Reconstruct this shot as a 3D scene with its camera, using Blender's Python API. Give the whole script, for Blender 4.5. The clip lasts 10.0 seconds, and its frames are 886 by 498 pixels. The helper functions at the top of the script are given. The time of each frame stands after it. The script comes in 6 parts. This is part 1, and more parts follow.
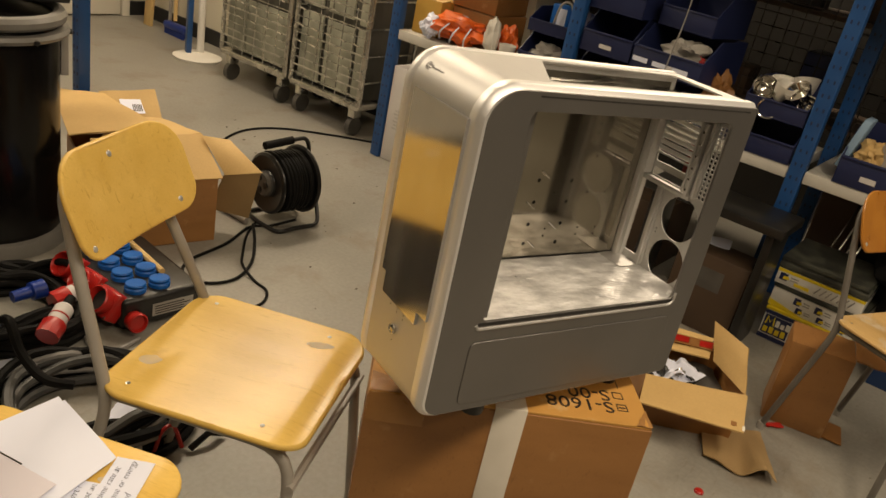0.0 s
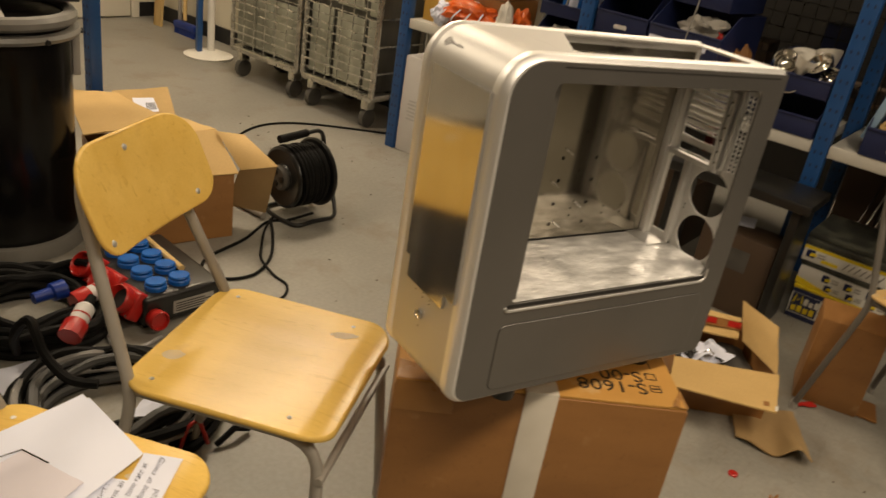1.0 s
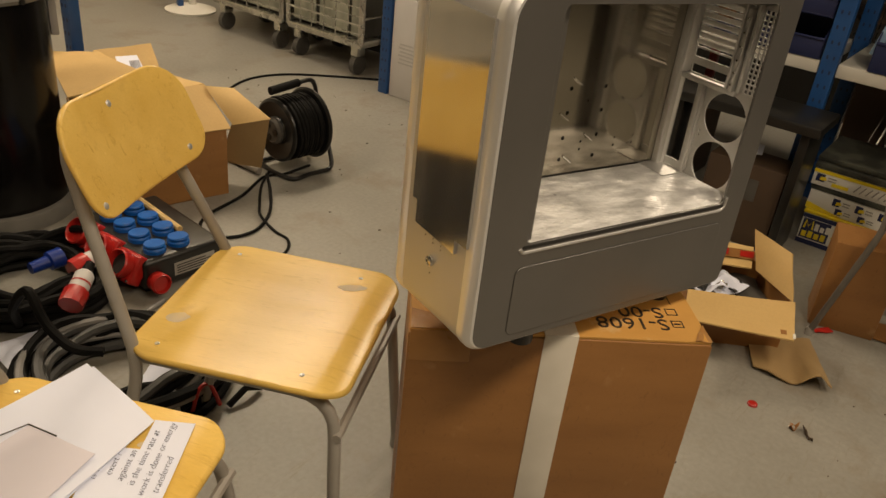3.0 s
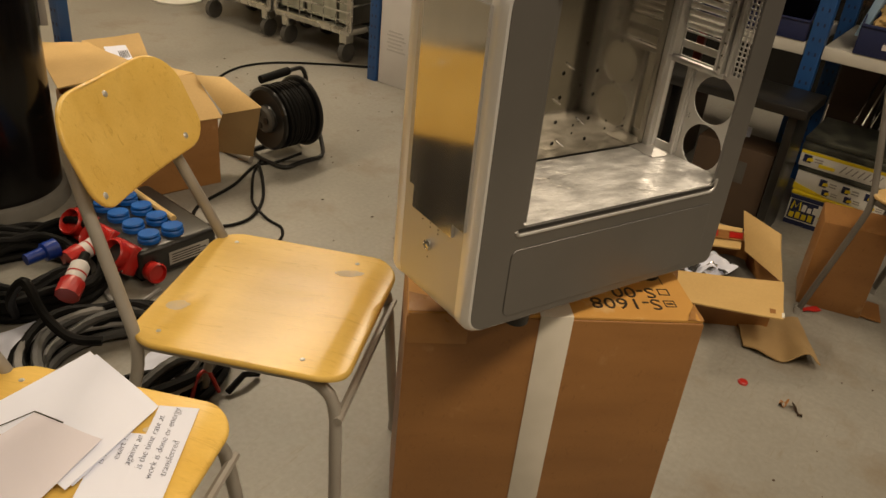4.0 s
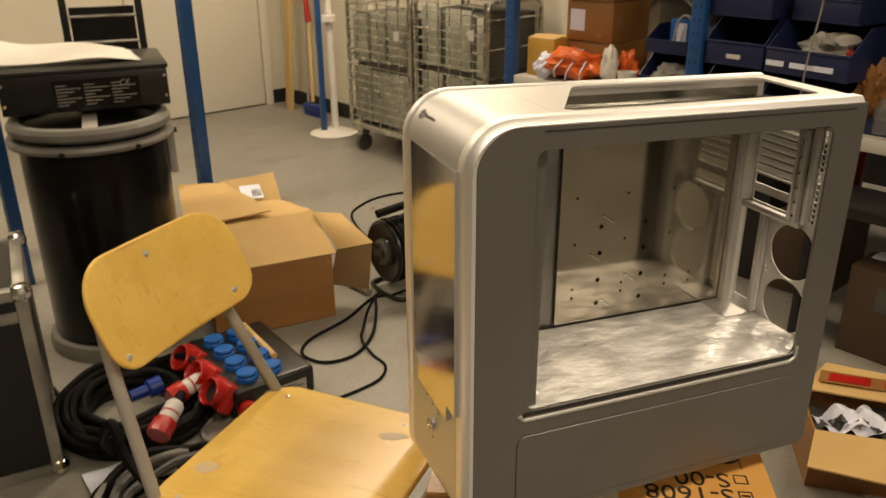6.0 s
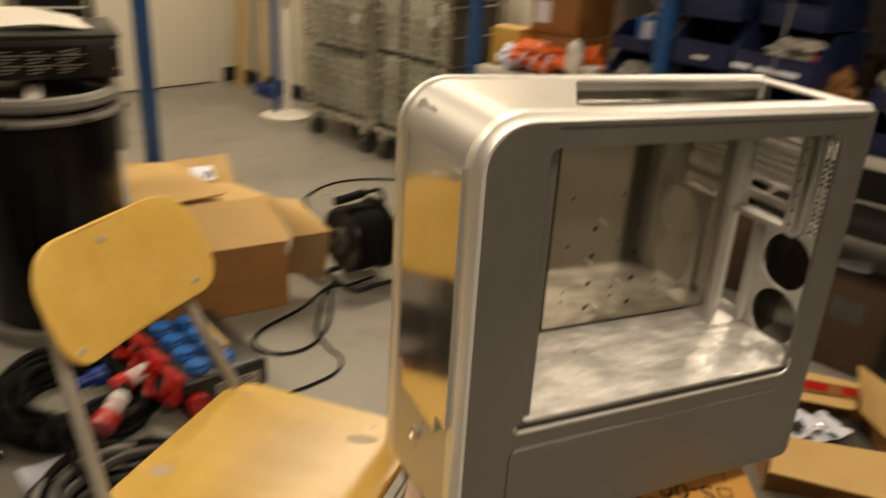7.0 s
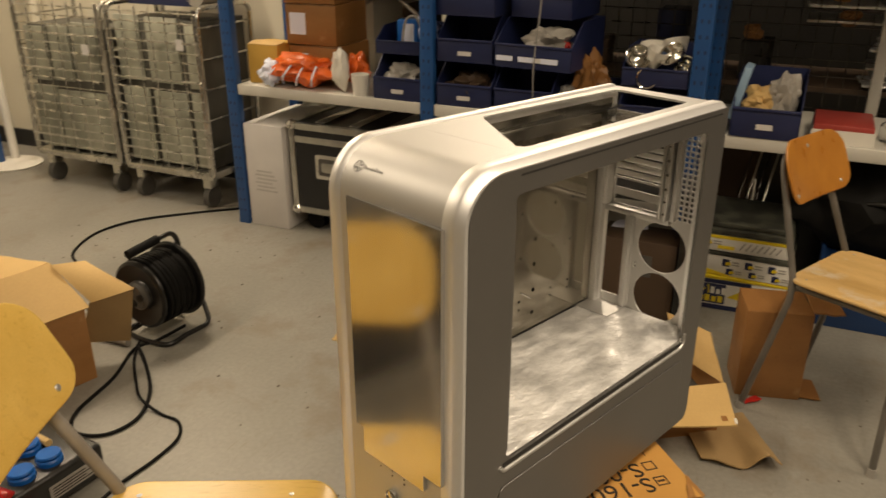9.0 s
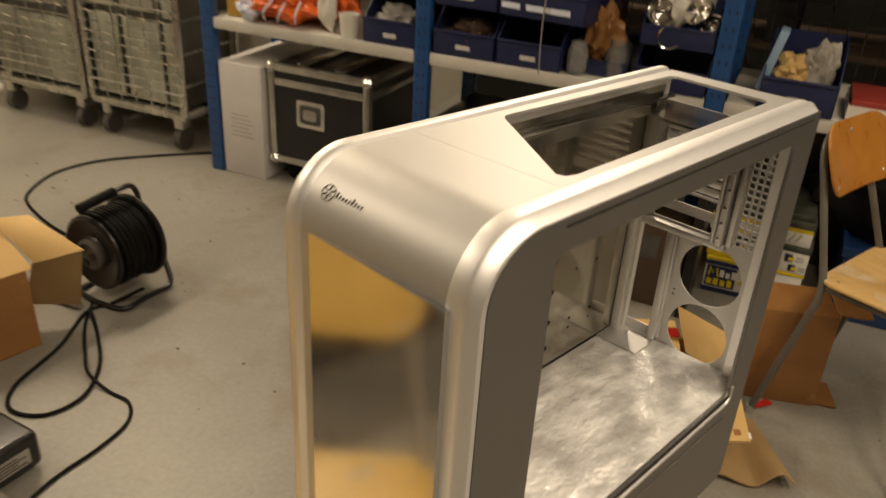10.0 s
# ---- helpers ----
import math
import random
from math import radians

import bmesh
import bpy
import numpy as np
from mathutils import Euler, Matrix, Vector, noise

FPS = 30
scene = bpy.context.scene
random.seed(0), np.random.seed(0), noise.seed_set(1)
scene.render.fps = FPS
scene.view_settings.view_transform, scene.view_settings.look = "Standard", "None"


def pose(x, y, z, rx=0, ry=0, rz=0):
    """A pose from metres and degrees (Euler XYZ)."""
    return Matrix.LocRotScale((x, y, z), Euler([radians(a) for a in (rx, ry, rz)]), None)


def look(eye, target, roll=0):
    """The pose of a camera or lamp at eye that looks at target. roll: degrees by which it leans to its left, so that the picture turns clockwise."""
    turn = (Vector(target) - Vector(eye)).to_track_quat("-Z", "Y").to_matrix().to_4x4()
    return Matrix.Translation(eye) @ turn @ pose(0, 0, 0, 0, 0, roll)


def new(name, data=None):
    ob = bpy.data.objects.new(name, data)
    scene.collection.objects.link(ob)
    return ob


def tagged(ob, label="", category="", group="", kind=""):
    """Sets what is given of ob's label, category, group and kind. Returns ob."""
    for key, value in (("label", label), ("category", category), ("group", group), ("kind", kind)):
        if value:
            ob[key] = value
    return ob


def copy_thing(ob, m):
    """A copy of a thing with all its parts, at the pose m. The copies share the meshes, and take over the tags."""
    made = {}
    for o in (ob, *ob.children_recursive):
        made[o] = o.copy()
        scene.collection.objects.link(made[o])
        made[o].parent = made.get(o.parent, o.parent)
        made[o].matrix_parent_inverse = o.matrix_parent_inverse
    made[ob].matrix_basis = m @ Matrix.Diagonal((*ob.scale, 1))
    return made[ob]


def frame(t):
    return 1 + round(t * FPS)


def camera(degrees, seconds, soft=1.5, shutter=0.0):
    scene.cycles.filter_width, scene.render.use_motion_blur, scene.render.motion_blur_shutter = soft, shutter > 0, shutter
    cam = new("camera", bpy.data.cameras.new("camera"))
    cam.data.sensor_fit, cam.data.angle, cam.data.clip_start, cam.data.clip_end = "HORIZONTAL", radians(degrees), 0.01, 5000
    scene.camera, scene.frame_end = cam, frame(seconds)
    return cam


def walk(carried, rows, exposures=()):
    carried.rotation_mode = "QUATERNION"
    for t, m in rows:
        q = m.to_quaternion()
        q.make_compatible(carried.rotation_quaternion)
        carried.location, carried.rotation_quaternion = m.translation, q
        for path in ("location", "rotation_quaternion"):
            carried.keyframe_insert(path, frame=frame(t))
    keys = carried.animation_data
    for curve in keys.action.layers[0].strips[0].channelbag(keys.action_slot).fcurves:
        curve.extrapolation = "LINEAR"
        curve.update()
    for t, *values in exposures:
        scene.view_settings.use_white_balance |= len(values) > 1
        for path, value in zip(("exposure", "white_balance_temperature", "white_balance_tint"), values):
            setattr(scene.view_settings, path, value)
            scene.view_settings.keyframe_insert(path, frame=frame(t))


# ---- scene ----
cam = camera(57.9, 10.0, 1.5, 0.5)
PATH = [
    (0, (-0.606, -0.790, 0.789), (0.489, 0.664, -0.039), 11.9),
    (0.5, (-0.598, -0.799, 0.775), (0.491, 0.653, -0.065), 10.8),
    (1, (-0.602, -0.767, 0.759), (0.458, 0.700, -0.091), 9.5),
    (1.2, (-0.58, -0.729, 0.738), (0.486, 0.705, -0.16), 7.6),
    (1.5, (-0.578, -0.717, 0.724), (0.492, 0.67, -0.242), 8.1),
    (2, (-0.583, -0.714, 0.724), (0.437, 0.695, -0.264), 8.0),
    (2.5, (-0.586, -0.715, 0.726), (0.447, 0.696, -0.244), 6.9),
    (3, (-0.586, -0.72, 0.727), (0.456, 0.688, -0.239), 6.5),
    (3.2, (-0.59, -0.722, 0.729), (0.458, 0.671, -0.252), 6.8),
    (4.3, (-0.609, -0.731, 0.732), (0.45, 0.646, -0.259), 6.0),
    (4.5, (-0.599, -0.729, 0.729), (0.466, 0.689, -0.195), 5.7),
    (4.8, (-0.594, -0.726, 0.746), (0.518, 0.73, -0.055), 4.9),
    (5, (-0.577, -0.727, 0.751), (0.545, 0.747, -0.002), 2.9),
    (5.2, (-0.54, -0.726, 0.751), (0.567, 0.765, 0.008), 1.8),
    (5.5, (-0.438, -0.724, 0.754), (0.501, 0.908, 0.08), -1.3),
    (5.7, (-0.348, -0.726, 0.764), (0.434, 0.971, 0.053), -2.4),
    (6.8, (-0.311, -0.712, 0.765), (0.35, 0.972, -0.088), 1.6),
    (7, (-0.355, -0.641, 0.751), (0.481, 0.996, -0.037), 3.4),
    (7.2, (-0.405, -0.535, 0.751), (0.691, 0.95, -0.019), 1.9),
    (7.5, (-0.471, -0.426, 0.765), (0.759, 0.807, -0.219), -3.3),
    (8, (-0.524, -0.421, 0.748), (0.743, 0.644, -0.374), -0.4),
    (8.3, (-0.539, -0.449, 0.751), (0.746, 0.62, -0.346), -0.9),
    (8.5, (-0.534, -0.455, 0.769), (0.826, 0.648, -0.198), 0.0),
    (8.8, (-0.525, -0.469, 0.793), (0.854, 0.733, -0.015), 0.2),
    (9, (-0.52, -0.475, 0.801), (0.819, 0.79, 0.02), 0.1),
    (9.5, (-0.476, -0.443, 0.8), (0.808, 0.829, -0.055), 1.4),
    (9.8, (-0.4, -0.351, 0.79), (0.91, 0.893, -0.068), 3.0),
    (10, (-0.33, -0.273, 0.789), (0.99, 0.914, -0.132), 3.5),
]
EXPOSURES = [(0.0, 0.12), (2.5, 0.03), (4.5, 0.09), (5.5, 0.20), (7.0, 0.11), (8.0, 0.0), (8.5, 0.0), (9.0, 0.18), (10.0, 0.08)]
walk(cam, [(t, look(eye, target, roll)) for t, eye, target, roll in PATH], EXPOSURES)

FLOOR = -0.55
ROOM = pose(1.385, 2.60, FLOOR, 0, 0, -71.0)   # x along the shelves, y into them, z up from the floor

# ---- light ----
world = bpy.data.worlds.new("world")
scene.world = world
world.use_nodes = True
world.node_tree.nodes["Background"].inputs[0].default_value = (0.9, 0.8, 0.65, 1)
world.node_tree.nodes["Background"].inputs[1].default_value = 0.02


def area(name, m, sx, sy, power, colour):
    data = bpy.data.lights.new(name, "AREA")
    data.shape, data.size, data.size_y, data.energy, data.color = "RECTANGLE", sx, sy, power, colour
    ob = new(name, data)
    ob.matrix_world = m
    return ob


WARM = (1.0, 0.815, 0.595)


# ---- materials ----
def material(name, a, b=None, rough=0.5, metal=0.0, scale=8.0, detail=6.0, stretch=(1, 1, 1), fine=0.0, fine_scale=300.0,
             bump=0.0, bump_scale=120.0, vary=0.0, coat=0.0, contrast=(0.35, 0.65), rough_var=0.1, spec=0.5, bump_depth=0.002, scratch=None, worn=None, worn_at=(0.66, 0.72), worn_scale=6.0):
    m = bpy.data.materials.new(name)
    m.use_nodes = True
    nt = m.node_tree
    n, l = nt.nodes, nt.links
    bsdf = n["Principled BSDF"]
    bsdf.inputs["Roughness"].default_value = rough
    bsdf.inputs["Metallic"].default_value = metal
    bsdf.inputs["Coat Weight"].default_value = coat
    bsdf.inputs["Specular IOR Level"].default_value = spec
    b = b or tuple(c * 0.82 for c in a)
    tc = n.new("ShaderNodeTexCoord")
    mp = n.new("ShaderNodeMapping")
    mp.inputs["Scale"].default_value = stretch
    l.new(tc.outputs["Object"], mp.inputs["Vector"])
    big = n.new("ShaderNodeTexNoise")
    big.inputs["Scale"].default_value = scale
    big.inputs["Detail"].default_value = detail
    l.new(mp.outputs[0], big.inputs["Vector"])
    ramp = n.new("ShaderNodeValToRGB")
    ramp.color_ramp.elements[0].position, ramp.color_ramp.elements[1].position = contrast
    ramp.color_ramp.elements[0].color = (*b, 1)
    ramp.color_ramp.elements[1].color = (*a, 1)
    l.new(big.outputs["Fac"], ramp.inputs["Fac"])
    colour = ramp.outputs["Color"]
    small = n.new("ShaderNodeTexNoise")
    small.inputs["Scale"].default_value = fine_scale
    small.inputs["Detail"].default_value = 3
    l.new(mp.outputs[0], small.inputs["Vector"])
    if fine:
        mix = n.new("ShaderNodeMixRGB")
        mix.blend_type = "MULTIPLY"
        mix.inputs["Fac"].default_value = fine
        l.new(colour, mix.inputs["Color1"])
        l.new(small.outputs["Fac"], mix.inputs["Color2"])
        gain = n.new("ShaderNodeMixRGB")
        gain.blend_type = "MULTIPLY"
        gain.inputs["Fac"].default_value = 1
        k = 1 + fine * 0.9
        gain.inputs["Color2"].default_value = (k, k, k, 1)
        l.new(mix.outputs[0], gain.inputs["Color1"])
        colour = gain.outputs[0]
    if vary:
        info = n.new("ShaderNodeObjectInfo")
        hsv = n.new("ShaderNodeHueSaturation")
        mr = n.new("ShaderNodeMapRange")
        mr.inputs["To Min"].default_value, mr.inputs["To Max"].default_value = 1 - vary, 1 + vary
        l.new(info.outputs["Random"], mr.inputs["Value"])
        l.new(mr.outputs[0], hsv.inputs["Value"])
        l.new(colour, hsv.inputs["Color"])
        colour = hsv.outputs[0]
    if worn:
        patch = n.new("ShaderNodeTexNoise")
        patch.inputs["Scale"].default_value = worn_scale
        patch.inputs["Detail"].default_value = 8
        patch.inputs["Roughness"].default_value = 0.62
        l.new(tc.outputs["Object"], patch.inputs["Vector"])
        step = n.new("ShaderNodeMapRange")
        step.inputs["From Min"].default_value, step.inputs["From Max"].default_value = worn_at
        step.inputs["To Max"].default_value = 0.8
        l.new(patch.outputs["Fac"], step.inputs["Value"])
        over = n.new("ShaderNodeMixRGB")
        over.inputs["Color2"].default_value = (*worn, 1)
        l.new(step.outputs[0], over.inputs["Fac"])
        l.new(colour, over.inputs["Color1"])
        colour = over.outputs[0]
    if scratch:
        smp = n.new("ShaderNodeMapping")
        smp.inputs["Scale"].default_value = (9, 1.3, 5)
        smp.inputs["Rotation"].default_value = (0, 0, 0.5)
        l.new(tc.outputs["Object"], smp.inputs["Vector"])
        marks = n.new("ShaderNodeTexNoise")
        marks.inputs["Scale"].default_value = 9
        marks.inputs["Detail"].default_value = 9
        marks.inputs["Roughness"].default_value = 0.68
        marks.inputs["Distortion"].default_value = 1.2
        l.new(smp.outputs[0], marks.inputs["Vector"])
        cut = n.new("ShaderNodeMapRange")
        cut.inputs["From Min"].default_value, cut.inputs["From Max"].default_value = 0.57, 0.74
        cut.inputs["To Max"].default_value = 0.75
        l.new(marks.outputs["Fac"], cut.inputs["Value"])
        dark = n.new("ShaderNodeMixRGB")
        dark.inputs["Color2"].default_value = (*scratch, 1)
        l.new(cut.outputs[0], dark.inputs["Fac"])
        l.new(colour, dark.inputs["Color1"])
        colour = dark.outputs[0]
    l.new(colour, bsdf.inputs["Base Color"])
    mr = n.new("ShaderNodeMapRange")
    mr.inputs["To Min"].default_value, mr.inputs["To Max"].default_value = max(0.02, rough - rough_var), min(1, rough + rough_var)
    l.new(big.outputs["Fac"], mr.inputs["Value"])
    l.new(mr.outputs[0], bsdf.inputs["Roughness"])
    if bump:
        bp = n.new("ShaderNodeBump")
        bp.inputs["Strength"].default_value = bump
        bp.inputs["Distance"].default_value = bump_depth
        tex = n.new("ShaderNodeTexNoise")
        tex.inputs["Scale"].default_value = bump_scale
        tex.inputs["Detail"].default_value = 4
        l.new(mp.outputs[0], tex.inputs["Vector"])
        l.new(tex.outputs["Fac"], bp.inputs["Height"])
        l.new(bp.outputs[0], bsdf.inputs["Normal"])
    return m


CONCRETE = material("painted_concrete", (0.285, 0.272, 0.238), (0.205, 0.194, 0.166), 0.42, 0, 1.7, 10, fine=0.3, fine_scale=70, bump=0.14, bump_scale=60, contrast=(0.3, 0.72), worn=(0.18, 0.135, 0.085), worn_at=(0.53, 0.74), worn_scale=3.2, scratch=(0.20, 0.17, 0.125))
WALL = material("cream_wall_paint", (0.70, 0.655, 0.53), (0.65, 0.605, 0.485), 0.6, 0, 1.2, 5, bump=0.1, bump_scale=180)
# Unseen walls, coloured dark to dim reflections in the case and bounce light.
WALLDULL = material("darkened_unseen_wall", (0.11, 0.098, 0.078), (0.085, 0.075, 0.06), 0.7, 0, 1.2, 5)
CEIL = material("ceiling_paint", (0.62, 0.60, 0.55), (0.55, 0.53, 0.48), 0.8, 0, 1.5)
DOORPAINT = material("door_paint", (0.72, 0.675, 0.57), (0.68, 0.635, 0.535), 0.45, 0, 0.8, 4)
SKIRT = material("dark_skirting", (0.02, 0.02, 0.02), (0.012, 0.012, 0.012), 0.5)
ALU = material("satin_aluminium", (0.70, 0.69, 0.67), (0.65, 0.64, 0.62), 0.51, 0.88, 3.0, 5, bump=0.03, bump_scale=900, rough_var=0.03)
# Paler copy of ALU: the light on rims and trays is in its colour.
RIMALU = material("lit_satin_aluminium", (0.97, 0.965, 0.955), (0.93, 0.925, 0.915), 0.47, 0.86, 3.0, 5, bump=0.03, bump_scale=900, rough_var=0.03)
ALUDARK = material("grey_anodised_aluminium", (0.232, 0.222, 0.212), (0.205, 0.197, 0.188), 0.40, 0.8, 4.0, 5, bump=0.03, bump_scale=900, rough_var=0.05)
POLISH = material("bright_front_plate", (0.74, 0.71, 0.66), (0.68, 0.65, 0.60), 0.11, 0.93, 3.0, 6, stretch=(1, 8, 1), rough_var=0.05)
TUBEDARK = material("dark_grey_painted_tube", (0.15, 0.138, 0.12), (0.115, 0.105, 0.09), 0.42, 0.1, 10, 5)
STEEL = material("galvanised_steel_sheet", (0.60, 0.585, 0.54), (0.46, 0.45, 0.41), 0.16, 1.0, 4.0, 8, stretch=(2, 1, 0.6), bump=0.04, bump_scale=90, rough_var=0.10)
# Base darker than STEEL, standing in for dark reflections on the inner wall.
WALLSTEEL = material("darkened_steel_sheet", (0.40, 0.37, 0.31), (0.31, 0.285, 0.235), 0.085, 1.0, 4.0, 8, stretch=(2, 1, 0.6), bump=0.012, bump_scale=30, rough_var=0.035, worn=(0.52, 0.48, 0.39), worn_at=(0.56, 0.75), worn_scale=8.0)
SWIRL = material("scuffed_aluminium_plate", (1.0, 0.99, 0.97), (0.66, 0.65, 0.63), 0.36, 0.38, 17.0, 11, stretch=(1.0, 1.7, 1), bump=0.85, bump_scale=26, bump_depth=0.011, rough_var=0.2, contrast=(0.38, 0.60))
CHROME = material("chrome", (0.80, 0.78, 0.74), (0.72, 0.70, 0.66), 0.12, 1.0, 10)
PLY = material("lacquered_beech_ply", (0.75, 0.51, 0.135), (0.66, 0.425, 0.095), 0.25, 0, 2.6, 9, stretch=(6, 1, 6), fine=0.14, fine_scale=60, contrast=(0.3, 0.7), rough_var=0.05, spec=0.24, scratch=(0.50, 0.29, 0.055), worn=(0.62, 0.39, 0.10), worn_at=(0.60, 0.72), worn_scale=11.0)
PLYBARE = material("bare_worn_ply", (0.52, 0.44, 0.31), (0.58, 0.43, 0.21), 0.5, 0, 40, 6, contrast=(0.35, 0.6))
TUBE = material("grey_painted_tube", (0.36, 0.335, 0.295), (0.30, 0.275, 0.24), 0.38, 0.1, 10, 5)
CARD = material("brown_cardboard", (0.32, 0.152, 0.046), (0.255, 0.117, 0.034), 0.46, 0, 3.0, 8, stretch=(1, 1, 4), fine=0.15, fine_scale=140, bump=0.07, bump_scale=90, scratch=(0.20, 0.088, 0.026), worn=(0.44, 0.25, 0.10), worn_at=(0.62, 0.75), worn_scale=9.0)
CARDLIGHT = material("light_cardboard", (0.60, 0.405, 0.16), (0.51, 0.335, 0.125), 0.7, 0, 3.0, 7, fine=0.14, fine_scale=140, bump=0.07, bump_scale=90)
CARDDULL = material("dull_torn_cardboard", (0.40, 0.27, 0.12), (0.33, 0.215, 0.095), 0.7, 0, 5.0, 7, fine=0.14, fine_scale=140, bump=0.07, bump_scale=90)
YELLOWCARD = material("yellowish_cardboard", (0.58, 0.35, 0.06), (0.50, 0.29, 0.05), 0.6, 0, 4.0, 7, fine=0.12)
# Top of the large carton: a lighter, more orange base than its sides.
CARDTOP = material("worn_top_cardboard", (0.57, 0.31, 0.085), (0.48, 0.25, 0.065), 0.45, 0, 6.0, 8, spec=0.12, fine=0.1, bump=0.18, bump_scale=30, worn=(0.62, 0.44, 0.22), worn_at=(0.6, 0.7), worn_scale=12)
TAPE = material("white_paper_tape", (0.70, 0.66, 0.58), (0.62, 0.58, 0.50), 0.45, 0, 9, 6)
INK = material("black_ink", (0.03, 0.022, 0.015), (0.02, 0.015, 0.01), 0.6)
BLUEINK = material("blue_pen_ink", (0.05, 0.06, 0.14), (0.04, 0.05, 0.11), 0.6)
DULLWHITE = material("dull_white_card", (0.66, 0.635, 0.61), (0.58, 0.555, 0.535), 0.6, 0, 4)
PAPER = material("white_paper", (0.76, 0.79, 0.92), (0.72, 0.75, 0.88), 0.75, 0, 3)
BLACKPL = material("black_plastic", (0.014, 0.013, 0.012), (0.009, 0.009, 0.008), 0.33, 0, 6, 6, bump=0.05)
BLACKGLOSS = material("glossy_black_drum", (0.006, 0.005, 0.005), (0.004, 0.004, 0.003), 0.20, 0, 5, 5, spec=0.28)
RUBBER = material("black_rubber_cable", (0.010, 0.0095, 0.009), (0.006, 0.006, 0.0055), 0.55, 0, 20, 5, spec=0.09)
GREYCABLE = material("grey_cable", (0.26, 0.25, 0.235), (0.2, 0.19, 0.18), 0.5, 0, 20, 5)
GREYPL = material("grey_plastic", (0.38, 0.36, 0.32), (0.31, 0.29, 0.26), 0.4, 0, 9)
REDPL = material("red_plastic", (0.46, 0.018, 0.012), (0.36, 0.014, 0.010), 0.33, 0, 15)
BLUEPL = material("blue_plastic", (0.008, 0.125, 0.48), (0.007, 0.10, 0.40), 0.35, 0, 15)
BLUEDARK = material("deep_blue_plastic", (0.008, 0.035, 0.26), (0.006, 0.028, 0.20), 0.35, 0, 15)
BLUEPOST = material("blue_painted_steel", (0.018, 0.085, 0.27), (0.014, 0.068, 0.22), 0.38, 0.0, 6, 6, bump=0.04)
BINBLUE = material("navy_plastic_bin", (0.016, 0.024, 0.085), (0.012, 0.018, 0.066), 0.42, 0, 5)
SHELF = material("grey_white_shelf_board", (0.62, 0.60, 0.54), (0.54, 0.52, 0.46), 0.5, 0, 4, 7)
GALV = material("galvanised_wire", (0.62, 0.61, 0.56), (0.46, 0.45, 0.41), 0.33, 0.9, 14, 6)
CARTSHEET = material("grey_folded_sheet", (0.55, 0.56, 0.47), (0.33, 0.335, 0.275), 0.36, 0.3, 3.5, 8, stretch=(3, 1, 1.2), bump=0.2, bump_scale=12, vary=0.2)
WHITEPL = material("white_plastic", (0.78, 0.75, 0.68), (0.72, 0.69, 0.62), 0.4, 0, 5)
YELLOWPL = material("yellow_print", (0.80, 0.62, 0.02), (0.74, 0.56, 0.02), 0.5, 0, 12)
WOODPINE = material("pine_board", (0.66, 0.47, 0.20), (0.56, 0.38, 0.15), 0.55, 0, 3, 8, stretch=(8, 8, 1))
ORANGEPL = material("orange_plastic_bag", (0.78, 0.15, 0.02), (0.66, 0.11, 0.015), 0.3, 0, 14, bump=0.5, bump_scale=30)
REDTRAY = material("red_tray", (0.36, 0.05, 0.04), (0.3, 0.04, 0.03), 0.4, 0, 8)
FLIGHTPLY = material("black_laminate", (0.013, 0.013, 0.014), (0.010, 0.010, 0.011), 0.35, 0, 8, bump=0.1, bump_scale=200)
DULLWIRE = material("dull_dark_wire", (0.10, 0.09, 0.08), (0.05, 0.045, 0.04), 0.3, 0.9, 14, 6)
CAGEWIRE = material("dull_galvanised_tube", (0.70, 0.68, 0.62), (0.46, 0.45, 0.41), 0.27, 0.95, 9, 6)
CAGEDARK = material("dark_folded_sheets", (0.13, 0.125, 0.105), (0.06, 0.058, 0.048), 0.5, 0.2, 7, 7, stretch=(4, 1, 0.4))
CASTOR = material("dark_grey_castor", (0.09, 0.085, 0.075), (0.06, 0.056, 0.05), 0.5, 0, 12)
PLYWORN = material("pale_worn_ply", (0.58, 0.385, 0.155), (0.46, 0.29, 0.10), 0.45, 0, 3.0, 9, stretch=(5, 1, 6), fine=0.2, fine_scale=60, spec=0.35, worn=(0.60, 0.50, 0.36), worn_at=(0.55, 0.68), worn_scale=9.0)
PLYAMBER = material("amber_lacquered_ply", (0.47, 0.20, 0.030), (0.40, 0.16, 0.024), 0.3, 0, 2.6, 9, stretch=(6, 1, 6), fine=0.14, fine_scale=60)
# Near-black for joints and bores, and for painted shade behind the racks.
DARKGAP = material("dark_gap_and_shade", (0.02, 0.018, 0.015), (0.014, 0.012, 0.010), 0.8, 0, 5)
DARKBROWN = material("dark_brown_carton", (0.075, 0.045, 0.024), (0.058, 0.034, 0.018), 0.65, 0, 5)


# ---- mesh helpers ----
def empty(name, m, label, category, group="", kind=""):
    ob = new(name)
    ob.matrix_world = Matrix.Translation(m) if isinstance(m, Vector) else m
    ob.empty_display_size = 0.05
    return tagged(ob, label, category, group, kind)


def finish(bm, mat, smooth=True):
    me = bpy.data.meshes.new("mesh")
    bmesh.ops.recalc_face_normals(bm, faces=bm.faces[:])
    bm.to_mesh(me)
    bm.free()
    me.materials.append(mat)
    if smooth:
        me.shade_smooth()
        me.set_sharp_from_angle(angle=radians(32))
    return me


def part(name, bm, mat, parent=None, label="", smooth=True):
    me = bm if isinstance(bm, bpy.types.Mesh) else finish(bm, mat, smooth)
    me.name = name
    ob = new(name, me)
    if parent:
        ob.parent = parent
    return tagged(ob, label)


